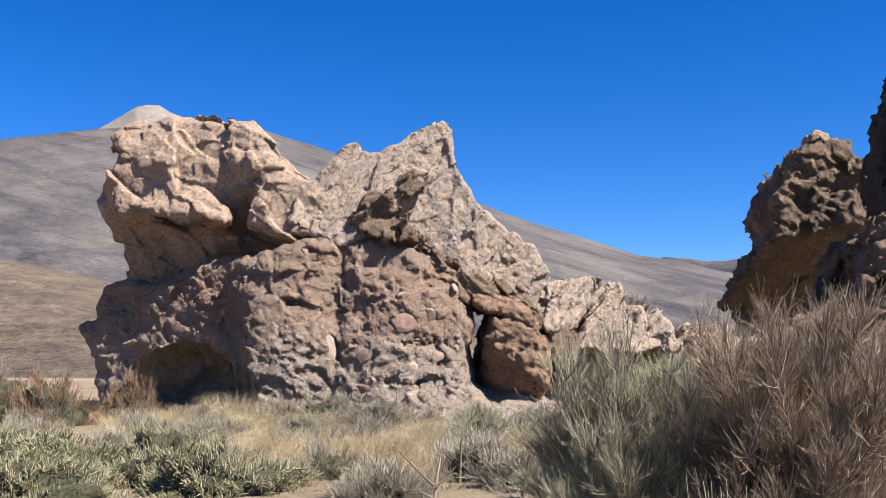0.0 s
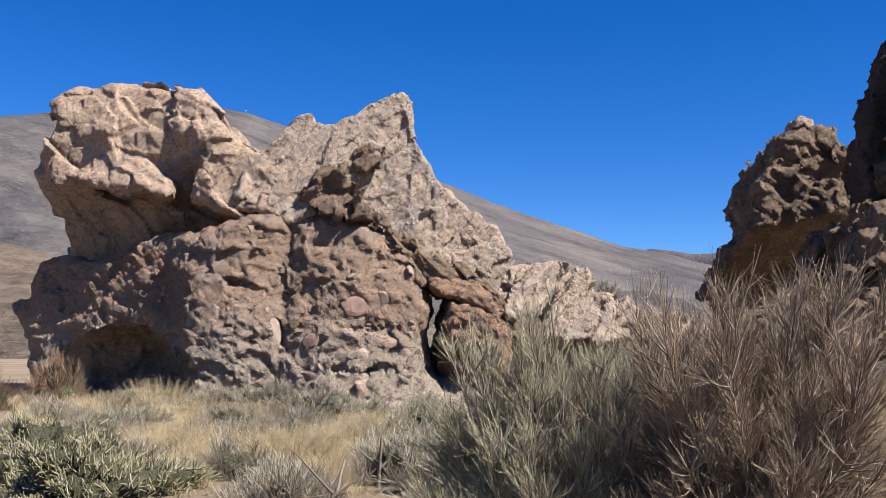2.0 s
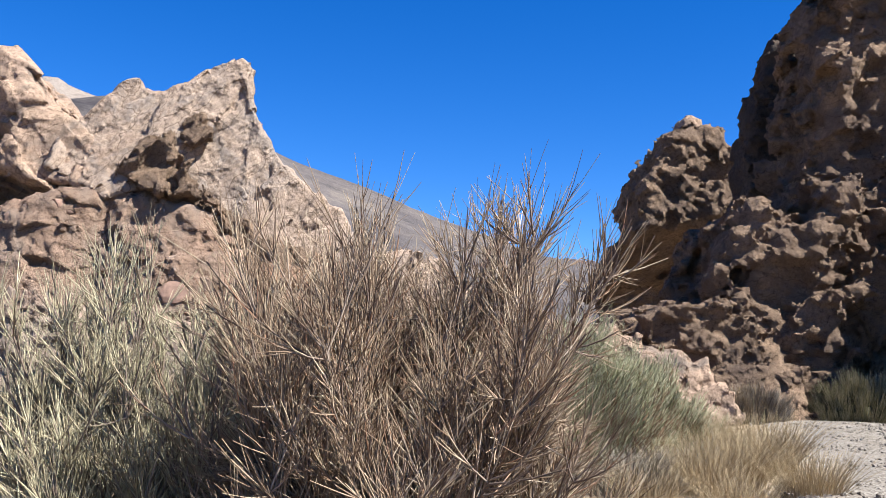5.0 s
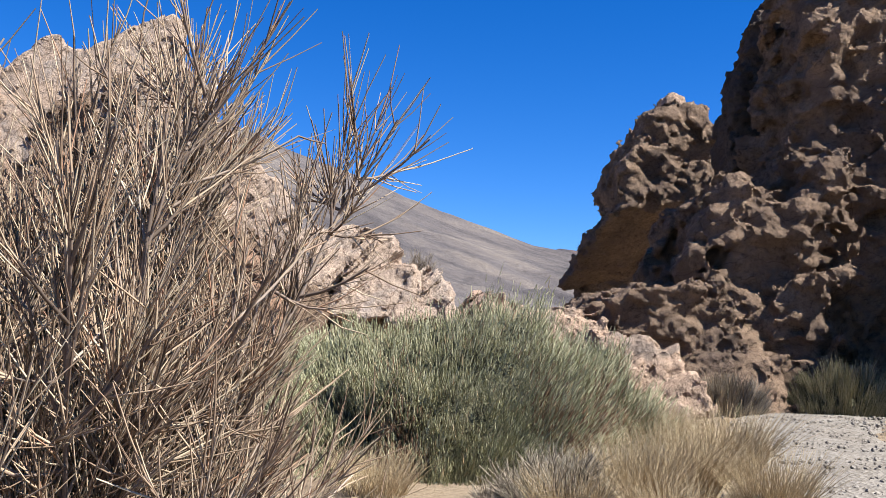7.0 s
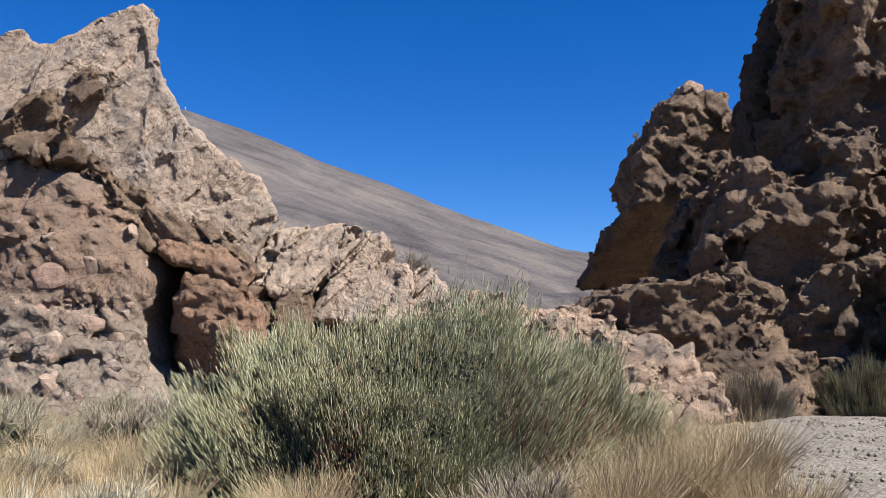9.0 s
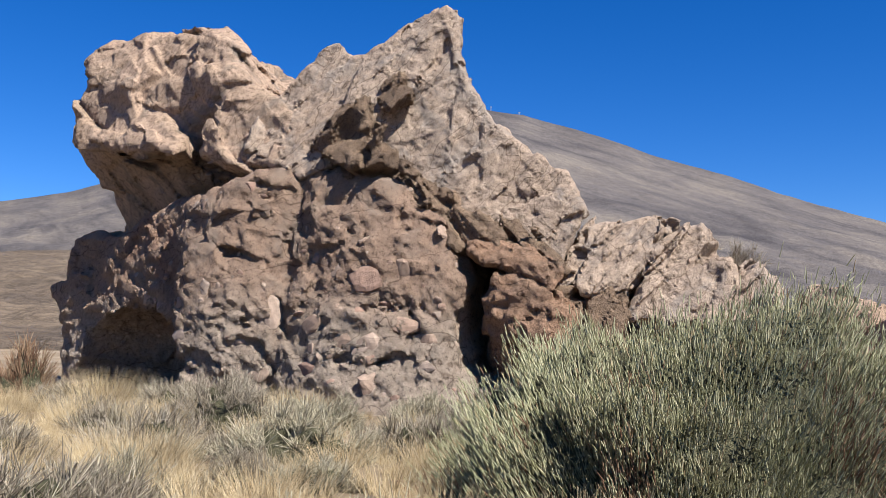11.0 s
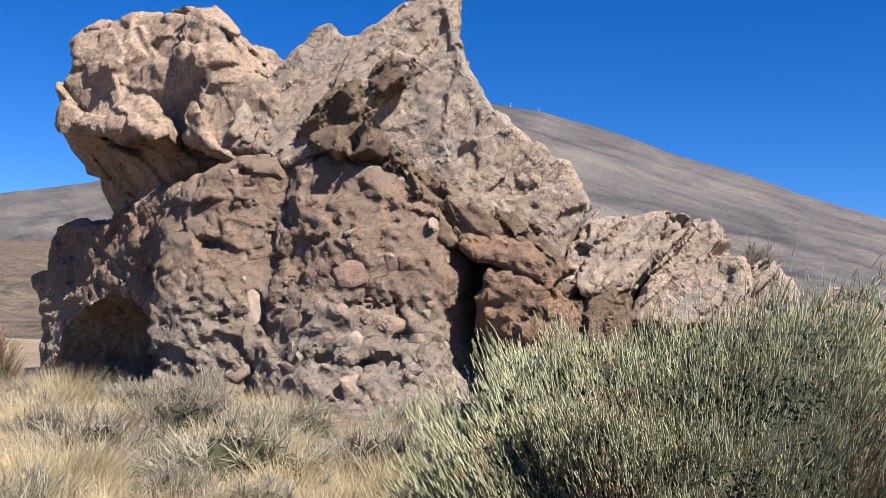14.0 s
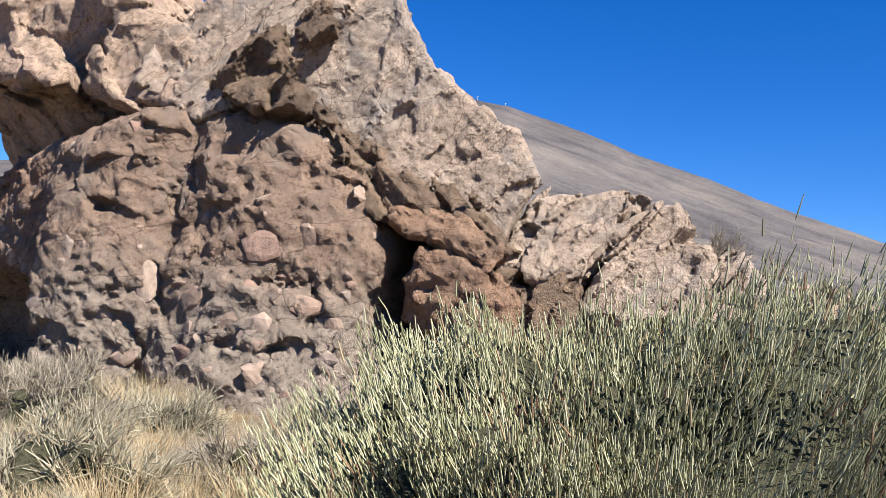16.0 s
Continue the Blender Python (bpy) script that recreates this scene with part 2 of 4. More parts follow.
def fractal(p, octaves, seed=0, gain=0.5):
    total, amp = np.zeros(len(p), np.float32), 1.0
    for k in range(octaves):
        total += amp * value_noise(p * 2.03 ** k + 17.3 * k, seed + k)
        amp *= gain
    return total


def cells(p, seed=0):
    """Worley noise: distance to the nearest and second nearest seed, and the nearest one's random value."""
    p = p.astype(np.float32)
    i = np.floor(p).astype(np.int32)
    f1 = np.full(len(p), 99.0, np.float32)
    f2, val = f1.copy(), np.zeros(len(p), np.float32)
    for dx in (-1, 0, 1):
        for dy in (-1, 0, 1):
            for dz in (-1, 0, 1):
                c = i + np.array((dx, dy, dz), np.int32)
                h = [hashed(c[:, 0], c[:, 1], c[:, 2], seed + s) for s in (1, 2, 3)]
                d = (c[:, 0] + h[0] - p[:, 0]) ** 2 + (c[:, 1] + h[1] - p[:, 1]) ** 2 + (c[:, 2] + h[2] - p[:, 2]) ** 2
                near = d < f1
                f2 = np.where(near, f1, np.minimum(f2, d))
                val = np.where(near, hashed(c[:, 0], c[:, 1], c[:, 2], seed + 4), val)
                f1 = np.where(near, d, f1)
    return np.sqrt(f1), np.sqrt(f2), val


def outline_distance(poly, x, z):
    """Signed distance to a polygon in the x-z plane, negative inside."""
    best = np.full(x.shape, 1e9)
    inside = np.zeros(x.shape, bool)
    n = len(poly)
    for k in range(n):
        (ax, az), (bx, bz) = poly[k], poly[(k + 1) % n]
        ex, ez = bx - ax, bz - az
        h = np.clip(((x - ax) * ex + (z - az) * ez) / (ex * ex + ez * ez + 1e-9), 0, 1)
        best = np.minimum(best, (x - ax - h * ex) ** 2 + (z - az - h * ez) ** 2)
        cross = ((az > z) != (bz > z)) & (x < ax + (z - az) * ex / (ez + (1e-9 if ez >= 0 else -1e-9)))
        inside ^= cross
    return np.sqrt(best) * np.where(inside, -1, 1)


def net(d, origin, step):
    """Surface nets: a quad mesh of the zero level of the grid d."""
    s = d < 0
    n = np.array(d.shape) - 1
    count = np.zeros(n, np.int8)
    for a in (0, 1):
        for b in (0, 1):
            for c in (0, 1):
                count += s[a:n[0] + a, b:n[1] + b, c:n[2] + c]
    act = np.argwhere((count > 0) & (count < 8))
    index = np.full(n, -1, np.int64)
    index[tuple(act.T)] = np.arange(len(act))
    acc, num = np.zeros((len(act), 3)), np.zeros(len(act))
    corners = [(a, b, c) for a in (0, 1) for b in (0, 1) for c in (0, 1)]
    for p in corners:
        for ax in range(3):
            if p[ax]:
                continue
            q = list(p)
            q[ax] = 1
            da, db = d[tuple((act + p).T)], d[tuple((act + q).T)]
            hit = (da < 0) != (db < 0)
            t = np.where(hit, da / np.where(hit, da - db, 1), 0)
            v = np.array(p, float)[None] + np.eye(3)[ax] * t[:, None]
            acc += v * hit[:, None]
            num += hit
    verts = (act + acc / num[:, None]) * step + origin
    quads = []
    for ax in range(3):
        u, w = (ax + 1) % 3, (ax + 2) % 3
        lo = np.take(s, range(0, n[ax]), ax)
        hi = np.take(s, range(1, n[ax] + 1), ax)
        e = np.argwhere(lo != hi)
        e = e[(e[:, u] > 0) & (e[:, w] > 0) & (e[:, u] < n[u]) & (e[:, w] < n[w])]
        if not len(e):
            continue
        du, dw = np.eye(3, dtype=int)[u], np.eye(3, dtype=int)[w]
        quad = np.stack([index[tuple(c.T)] for c in (e - du - dw, e - dw, e, e - du)], 1)
        flip = ~lo[tuple(e.T)]
        quad[flip] = quad[flip][:, ::-1]
        quads.append(quad)
    quads = np.concatenate(quads)
    return verts, quads[(quads >= 0).all(1)]


def mesh_of(name, verts, faces, mat, smooth=True):
    me = bpy.data.meshes.new(name)
    verts, faces = np.asarray(verts, np.float32), np.asarray(faces, np.int32)
    k = faces.shape[1]
    me.vertices.add(len(verts))
    me.vertices.foreach_set("co", verts.ravel())
    me.loops.add(faces.size)
    me.loops.foreach_set("vertex_index", faces.ravel())
    me.polygons.add(len(faces))
    me.polygons.foreach_set("loop_start", np.arange(len(faces), dtype=np.int32) * k)
    me.polygons.foreach_set("use_smooth", np.full(len(faces), smooth))
    me.update(calc_edges=True)
    me.validate()
    me.materials.append(mat)
    return me


def piece(name, me, parent=None, label=""):
    ob = new(name, me)
    ob.parent = parent
    return tagged(ob, label)


def prism(poly, front, back, soft=0.25, lean=0.0):
    """A rock block: an outline in x and z, a front face y = front(x, z) and a back face. lean draws the outline in per metre of depth."""
    return poly, front, back, soft, lean


def rock_mesh(name, mat, blocks, step, relief, carve=(), seed=0, margin=0.7):
    """Joins blocks, carves hollows (centre, radii), roughens with relief(p) and meshes the result."""
    xs = [v[0] for b in blocks for v in b[0]]
    zs = [v[1] for b in blocks for v in b[0]]
    x = np.arange(min(xs) - margin, max(xs) + margin, step)
    z = np.arange(min(zs) - margin, max(zs) + margin, step)
    gx, gz = np.meshgrid(x, z, indexing="ij")
    fronts = [b[1](gx, gz) for b in blocks]
    y = np.arange(min(f.min() for f in fronts) - margin, max(b[2] for b in blocks) + margin, step)
    y = y[y > 5]
    d = np.full((len(x), len(y), len(z)), 9.0, np.float32)
    yy = y[None, :, None]
    for (poly, _, back, soft, lean), f in zip(blocks, fronts):
        flat = outline_distance(poly, gx, gz)[:, None, :] + lean * np.maximum(yy - f[:, None, :] - 0.3, 0)
        a, b = flat + soft, np.maximum(f[:, None, :] - yy, yy - back) + soft
        one = np.minimum(np.maximum(a, b), 0) + np.sqrt(np.maximum(a, 0) ** 2 + np.maximum(b, 0) ** 2) - soft
        k = 0.15
        h = np.clip(0.5 + 0.5 * (d - one) / k, 0, 1)
        d = (d * (1 - h) + one * h - k * h * (1 - h)).astype(np.float32)
    for (cx, cy, cz), (rx, ry, rz) in carve:
        e = np.sqrt(((x[:, None, None] - cx) / rx) ** 2 + ((yy - cy) / ry) ** 2 + ((z[None, None, :] - cz) / rz) ** 2)
        d = np.maximum(d, (1 - e) * min(rx, ry, rz)).astype(np.float32)
    near = np.argwhere(np.abs(d) < margin * 0.6)
    p = np.stack([x[near[:, 0]], y[near[:, 1]], z[near[:, 2]]], 1)
    d[tuple(near.T)] += relief(p)
    v, q = net(d, np.array((x[0], y[0], z[0])), step)
    group = np.arange(len(v))                     # keep only the largest connected body
    for _ in range(200):
        low = group[q].min(1)
        before = group.copy()
        for k in range(4):
            np.minimum.at(group, q[:, k], low)
        group = group[group]
        if (group == before).all():
            break
    keep = group == np.bincount(group).argmax()
    q = q[keep[q[:, 0]]]
    number = np.cumsum(keep) - 1
    v, q = v[keep], number[q]
    return mesh_of(name, v, q, mat, False)


def facets(p, size, amp, seed=0, slope=0.9):
    """Broken flat faces: each cell is a plane of its own height and tilt, with sharp steps between."""
    q = (p / size).astype(np.float32)
    i = np.floor(q).astype(np.int32)
    f1 = np.full(len(q), 99.0, np.float32)
    out = np.zeros(len(q), np.float32)
    for dx in (-1, 0, 1):
        for dy in (-1, 0, 1):
            for dz in (-1, 0, 1):
                c = i + np.array((dx, dy, dz), np.int32)
                o = [c[:, k] + hashed(c[:, 0], c[:, 1], c[:, 2], seed + k) - q[:, k] for k in range(3)]
                d = o[0] ** 2 + o[1] ** 2 + o[2] ** 2
                near = d < f1
                g = [hashed(c[:, 0], c[:, 1], c[:, 2], seed + 10 + k) - 0.5 for k in range(4)]
                val = g[3] + slope * 2 * (g[0] * o[0] + g[1] * o[1] + g[2] * o[2])
                out = np.where(near, val, out)
                f1 = np.where(near, d, f1)
    return out * amp


def blocky(p, size=0.9, amp=0.22, seed=0, lean=0.5, grit=0.06):
    """Broken, faceted relief along leaning beds."""
    q = p.copy()
    q[:, 2] = (p[:, 2] - lean * p[:, 0]) * 1.4
    q += 0.12 * np.stack([value_noise(p * 1.4, seed + 20 + k) for k in range(3)], 1)
    return facets(q, size, amp * 1.5, seed) + facets(q, size * 0.42, amp * 0.6, seed + 50) + grit * 0.7 * fractal(p * 4.5, 3, seed + 30, 0.75)


def lumpy(p, size=0.8, amp=0.2, seed=0, grit=0.08):
    """Knobbly conglomerate relief with pits."""
    w = p * np.array((1, 1, 1.4)) + 0.2 * np.stack([value_noise(p * 0.9, seed + 40 + k) for k in range(3)], 1)
    n = fractal(p * 0.6, 2, seed + 11)
    return facets(w, size * 0.9, amp * 0.8, seed) + facets(w, size * 0.33, amp * 0.45, seed + 5) + 0.13 * n + grit * 0.6 * fractal(p * 5.5, 3, seed + 21, 0.85)


def tubes(base, way, length, radius, bend, segs=2, sides=3, taper=0.35):
    """Vertices and faces of many thin curved stems. bend: the way in which each tip is pulled."""
    n = len(base)
    way = way / np.linalg.norm(way, axis=1, keepdims=True)
    side = np.cross(way, np.array((0.31, 0.87, 0.39)))
    side /= np.linalg.norm(side, axis=1, keepdims=True) + 1e-9
    up = np.cross(way, side)
    rings = []
    for k in range(segs + 1):
        t = k / segs
        c = base + way * (length * t)[:, None] + bend * (length * t * t)[:, None]
        r = radius * (1 - (1 - taper) * t)
        ring = [c + (side * math.cos(a) + up * math.sin(a)) * r[:, None] for a in (2 * math.pi * j / sides for j in range(sides))]
        rings.append(np.stack(ring, 1))
    v = np.stack(rings, 1).reshape(-1, 3)
    off = (np.arange(n) * (segs + 1) * sides)[:, None]
    faces = []
    for k in range(segs):
        for j in range(sides):
            a, b = k * sides + j, k * sides + (j + 1) % sides
            faces.append(off + np.array((a, b, b + sides, a + sides))[None])
    return v, np.concatenate(faces)


def tips(base, way, length, bend):
    way = way / np.linalg.norm(way, axis=1, keepdims=True)
    return base + way * length[:, None] + bend * length[:, None]


def dome_ways(rs, n, low=0.1):
    """Random directions in the upper half, from low (sine of the least elevation) up."""
    z = rs.uniform(low, 1, n)
    a = rs.uniform(0, 2 * math.pi, n)
    r = np.sqrt(1 - z * z)
    return np.stack([r * np.cos(a), r * np.sin(a), z], 1)


def ground_z(x, y):
    """Height of the ground."""
    z = 0.30 / (1 + np.exp(np.clip(-(y - 16) / 3.0, -40, 40))) + 0.04 * np.sin(x * 0.7 + 1) * np.sin(y * 0.5)
    return z


# ---- ground, path, mountains ----
def polar_sheet():
    rs = np.concatenate([[0], np.geomspace(0.5, 3800, 150)])
    an = np.linspace(0, 2 * math.pi, 321)[:-1]
    r, a = np.meshgrid(rs, an, indexing="ij")
    x, y = 4 + r * np.cos(a), 14 + r * np.sin(a)
    p = np.stack([x.ravel(), y.ravel(), np.zeros(x.size)], 1)
    z = ground_z(x, y) + 0.05 * fractal(p * 0.8, 3, 3).reshape(x.shape) * np.clip(r / 3, 0.3, 1)
    idx = np.arange(r.size).reshape(r.shape)
    f = np.stack([idx[:-1], np.roll(idx, -1, 1)[:-1], np.roll(idx, -1, 1)[1:], idx[1:]], -1).reshape(-1, 4)[:, ::-1]
    return np.stack([x, y, z], -1).reshape(-1, 3), f


v, f = polar_sheet()
tagged(piece("ground", mesh_of("ground", v, f, SOIL)), "dry sandy volcanic soil with sparse scrub", "ground", kind="structure")


def path_sheet():
    t = np.linspace(0, 1, 120)
    cx = np.interp(t, [0, 0.18, 0.33, 0.5, 0.7, 0.85, 1], [2.0, 4.4, 6.6, 9.0, 11.2, 12.9, 17.0])
    cy = np.interp(t, [0, 0.18, 0.33, 0.5, 0.7, 0.85, 1], [-6, 4, 9.5, 15, 20.5, 23.5, 25.2])
    u = np.linspace(-1, 1, 22)
    half = 1.25
    x = cx[:, None] + half * u[None] * (1 + 0.18 * np.sin(9 * t))[:, None]
    y = cy[:, None] - 0.35 * u[None]
    p = np.stack([x.ravel(), y.ravel(), np.zeros(x.size)], 1)
    z = ground_z(x, y) + 0.02 + 0.04 * (1 - u[None] ** 4) - 0.09 * u[None] ** 8 + 0.03 * fractal(p * 2.5, 3, 8).reshape(x.shape)
    idx = np.arange(x.size).reshape(x.shape)
    f = np.stack([idx[:-1, :-1], idx[:-1, 1:], idx[1:, 1:], idx[1:, :-1]], -1).reshape(-1, 4)
    return np.stack([x, y, z], -1).reshape(-1, 3), f


v, f = path_sheet()
tagged(piece("path", mesh_of("path", v, f, GRAVEL)), "trodden grey gravel footpath between dry shrubs", "path", kind="structure")


def mountain(profile, near, far, rise, rough, seed, a0, a1, n=420, m=90):
    """A mountainside round the eye: crest elevation by azimuth, from a near foot to a far crest and down behind it."""
    az = np.radians(np.linspace(a0, a1, n))
    el = np.interp(np.degrees(az), [p[0] for p in profile], [p[1] for p in profile])
    s = np.linspace(0, 1.12, m)
    S, A = np.meshgrid(s, az, indexing="ij")
    E = np.broadcast_to(el, S.shape)
    D = near + (far - near) * S
    up = np.where(S <= 1, np.power(np.minimum(S, 1), rise), 1 - (S - 1) * 5)
    x, y = 4 + D * np.sin(A), 6 + D * np.cos(A)
    z = D * np.tan(np.radians(E)) * up
    p = np.stack([x.ravel(), y.ravel(), z.ravel()], 1)
    rid = fractal(p / (far * 0.05), 5, seed, 0.55).reshape(S.shape)
    z = 1.5 + z + rough * rid * np.clip(S * 3, 0, 1) * np.clip(1.15 - S, 0.12, 1) - 8 * (1 - np.clip(S * 8, 0, 1))
    idx = np.arange(S.size).reshape(S.shape)
    f = np.stack([idx[:-1, :-1], idx[:-1, 1:], idx[1:, 1:], idx[1:, :-1]], -1).reshape(-1, 4)[:, ::-1]
    return np.stack([x, y, z], -1).reshape(-1, 3), f


CREST = [(-75, 5.0), (-48, 6.2), (-42, 6.9), (-37, 8.0), (-30, 10.4), (-25, 12.1), (-20, 13.2), (-16.5, 13.6), (-14, 14.1), (-10.9, 13.7), (-8.7, 13.1),
         (-5.5, 12.1), (-3.5, 11.4), (1.4, 9.8), (7.3, 7.7), (11.2, 6.4), (13.5, 6.0), (17, 5.0), (30, 4.0), (60, 3.0)]
v, f = mountain(CREST, 420, 2600, 0.85, 22, 1, -75, 60)
tagged(piece("mountain_volcano", mesh_of("mountain", v, f, VOLCANO)), "bare grey-brown volcano flank with dark lava streaks", "mountain", kind="structure")
v, f = mountain([(-22, 12.0), (-20, 13.25), (-19, 13.9), (-18.1, 14.55), (-17.5, 14.72), (-16.8, 14.74), (-16.2, 14.4), (-15.4, 14.2), (-14.0, 13.9), (-13, 13.0)], 2450, 2900, 0.25, 14, 5, -21.5, -13, 90, 30)
tagged(piece("mountain_summit", mesh_of("mountain_summit", v, f, SUMMIT)), "pale ashy summit cone of the volcano", "mountain", kind="structure")
v, f = mountain([(-75, 6.5), (-42, 4.4), (-30, 5.4), (-25, 5.8), (-19, 4.5), (-10, 3.0), (0, 1.8), (60, 1.0)], 70, 420, 0.8, 4, 9, -75, 60, 300, 60)
tagged(piece("hill_scrub", mesh_of("hill", v, f, PLAIN)), "low brown hillside dotted with dry scrub", "hill", kind="structure")
v, f = mountain([(9, 4.0), (11.5, 5.6), (13, 6.35), (14.2, 6.3), (15.2, 6.05), (17.5, 6.15), (25, 6.5), (60, 6.0)], 2650, 3100, 0.6, 50, 12, 9, 60, 120, 30)
tagged(piece("mountain_ridge", mesh_of("ridge", v, f, DARK_RIDGE)), "dark distant crater rim with reddish patch", "mountain", kind="structure")

for az, el, tall in ((-12.8, 13.8, 13), (-11.1, 13.5, 13)):
    px_, py_ = 4 + 2600 * math.sin(radians(az)), 6 + 2600 * math.cos(radians(az))
    pz_ = 1.5 + 2600 * math.tan(radians(el))
    pylon = tagged(new("cable_car_pylon"), "tiny grey steel cable car pylon on the crest", "pylon", "cable car pylons")
    pylon.location = (px_, py_, pz_)
    one = np.array([[0.0, 0, 0]])
    v, f = tubes(one, np.array([[0, 0, 1.0]]), np.array([float(tall)]), np.array([1.0]), np.zeros((1, 3)), 2, 6, 0.7)
    piece("mast", mesh_of("mast", v, f, STEEL), pylon)
    v, f = tubes(np.array([[-2.5, 0, tall]]), np.array([[1.0, 0, 0]]), np.array([5.0]), np.array([0.8]), np.zeros((1, 3)), 1, 6, 1.0)
    piece("crossarm", mesh_of("crossarm", v, f, STEEL), pylon)

# ---- the great outcrop ----
outcrop = tagged(new("rock_outcrop"), "weathered outcrop of tan slabs over brown conglomerate", "rock formation")
outcrop.location = (-1.5, 25.5, 0.3)


def rock_part(name, me, parent, label):
    ob = piece(name, me, parent, label)
    ob.matrix_parent_inverse = Matrix.Translation(-Vector(parent.location))
    return ob


def flat(y0, kx=0.0, kz=0.0, x0=0.0, z0=0.0):
    return lambda x, z: y0 + kx * (x - x0) + kz * (z - z0)


def round_front(y0, x0, z0, ax, az, kz=0.0):
    """A bulging front: nearest at (x0, z0) and falling back away from it."""
    return lambda x, z: y0 + ax * (x - x0) ** 2 + az * (z - z0) ** 2 + kz * (z - z0)


lower = rock_part("lower_mass", rock_mesh("lower_mass", CONGLOMERATE, [
    prism([(-2.7, -0.6), (-2.9, 0.6), (-2.6, 1.5), (-2.8, 3.4), (-2.5, 4.75), (-1.5, 4.75), (-0.5, 4.4), (0.5, 3.5), (0.8, 2.6), (0.65, 1.9), (0.75, 1.1), (1.3, -0.6)],
          round_front(23.0, -0.9, 1.2, 0.13, 0.03, 0.16), 26.6, 0.4),
    prism([(-4.2, -0.6), (-4.7, 1.3), (-5.1, 2.6), (-5.6, 3.6), (-5.3, 4.2), (-4.1, 4.6), (-2.9, 4.75), (-2.4, 4.5), (-2.4, -0.6)],
          round_front(23.2, -3.6, 1.6, 0.24, 0.03, 0.16), 26.8, 0.4),
    prism([(-8.9, -0.6), (-9.5, 0.9), (-9.7, 1.8), (-10.2, 2.6), (-9.6, 2.8), (-9.3, 3.7), (-8.6, 3.9), (-7.6, 3.65), (-6.6, 4.1), (-5.6, 4.35), (-4.6, 4.4), (-4.4, -0.6)],
          lambda x, z: 24.3 - 0.52 * (x + 5) + 0.12 * (z - 2), 29.5, 0.25),
    prism([(0.5, -0.6), (0.6, 1.4), (1.0, 2.4), (2.2, 2.6), (3.2, 2.4), (4.5, 2.3), (6.0, 2.2), (8.6, 1.8), (8.8, -0.6)], flat(25.2, 0.0, 0.25), 27.2, 0.4),
    prism([(-1.5, -0.6), (0.3, 1.1), (1.2, 0.9), (2.2, 0.8), (3.4, 0.4), (4.0, -0.6)], flat(22.9, 0.05, 1.1, 1.0, 0.3), 25.5, 0.3),
], 0.06, lambda p: lumpy(p, 0.75, 0.13, 3, 0.06), [((-6.9, 24.6, 0.5), (2.1, 2.6, 1.75)), ((-5.3, 23.3, 0.6), (0.9, 1.3, 1.5)), ((-2.65, 22.9, 0.4), (0.22, 0.8, 0.9)),
                                                   ((-3.05, 22.95, 1.75), (0.7, 0.5, 0.24)), ((-2.55, 23.3, 3.6), (0.3, 0.6, 0.8)), ((1.15, 23.9, 1.7), (0.45, 1.2, 0.9)),
                                                   ((-0.4, 22.9, 2.05), (0.7, 0.3, 0.12)), ((-1.0, 23.1, 3.3), (0.2, 0.45, 0.14)), ((-1.3, 22.85, 1.15), (0.5, 0.3, 0.12)), ((-3.9, 23.1, 3.1), (0.5, 0.5, 0.13))]),
                  outcrop, "brown-grey conglomerate base full of embedded stones")


def head_front(x, z):
    """The sunlit brow of the head; under its broken edge the face draws back."""
    brow = np.interp(x, [-9.5, -8.0, -6.2, -5.2, -4.6, -3.2], [6.8, 6.2, 5.6, 6.2, 6.1, 5.1])
    return 24.7 - 0.27 * (x + 3) + 0.42 * np.maximum(z - 6.9, 0) + 0.95 * np.maximum(brow - z, 0)


rock_part("overhanging_head", rock_mesh("overhanging_head", TAN, [
    prism([(-9.2, 3.9), (-9.25, 5.3), (-9.55, 6.4), (-9.3, 6.75), (-8.9, 7.2), (-9.05, 7.85), (-8.6, 8.25), (-6.9, 8.25), (-5.4, 7.85), (-4.85, 7.3), (-4.35, 6.6), (-3.6, 6.15), (-2.9, 5.6), (-2.8, 4.7), (-4.4, 4.5), (-6.0, 4.1), (-7.6, 3.4), (-8.6, 3.6)],
          head_front, 30.0, 0.08),
    prism([(-8.7, 6.0), (-8.9, 6.6), (-7.6, 6.75), (-6.0, 5.9), (-5.7, 5.4), (-6.9, 5.5)], flat(25.2, -0.27, 0.5, -6, 5.8), 28.0, 0.08),
    prism([(-4.9, 5.2), (-4.5, 6.2), (-3.4, 6.1), (-2.8, 5.3), (-3.2, 4.8)], flat(24.5, -0.15, 0.25, -3, 5.4), 28.0, 0.08),
], 0.06, lambda p: blocky(p, 1.6, 0.17, 5, -0.45, 0.045) - 0.16),
          outcrop, "tan angular block that overhangs the base")

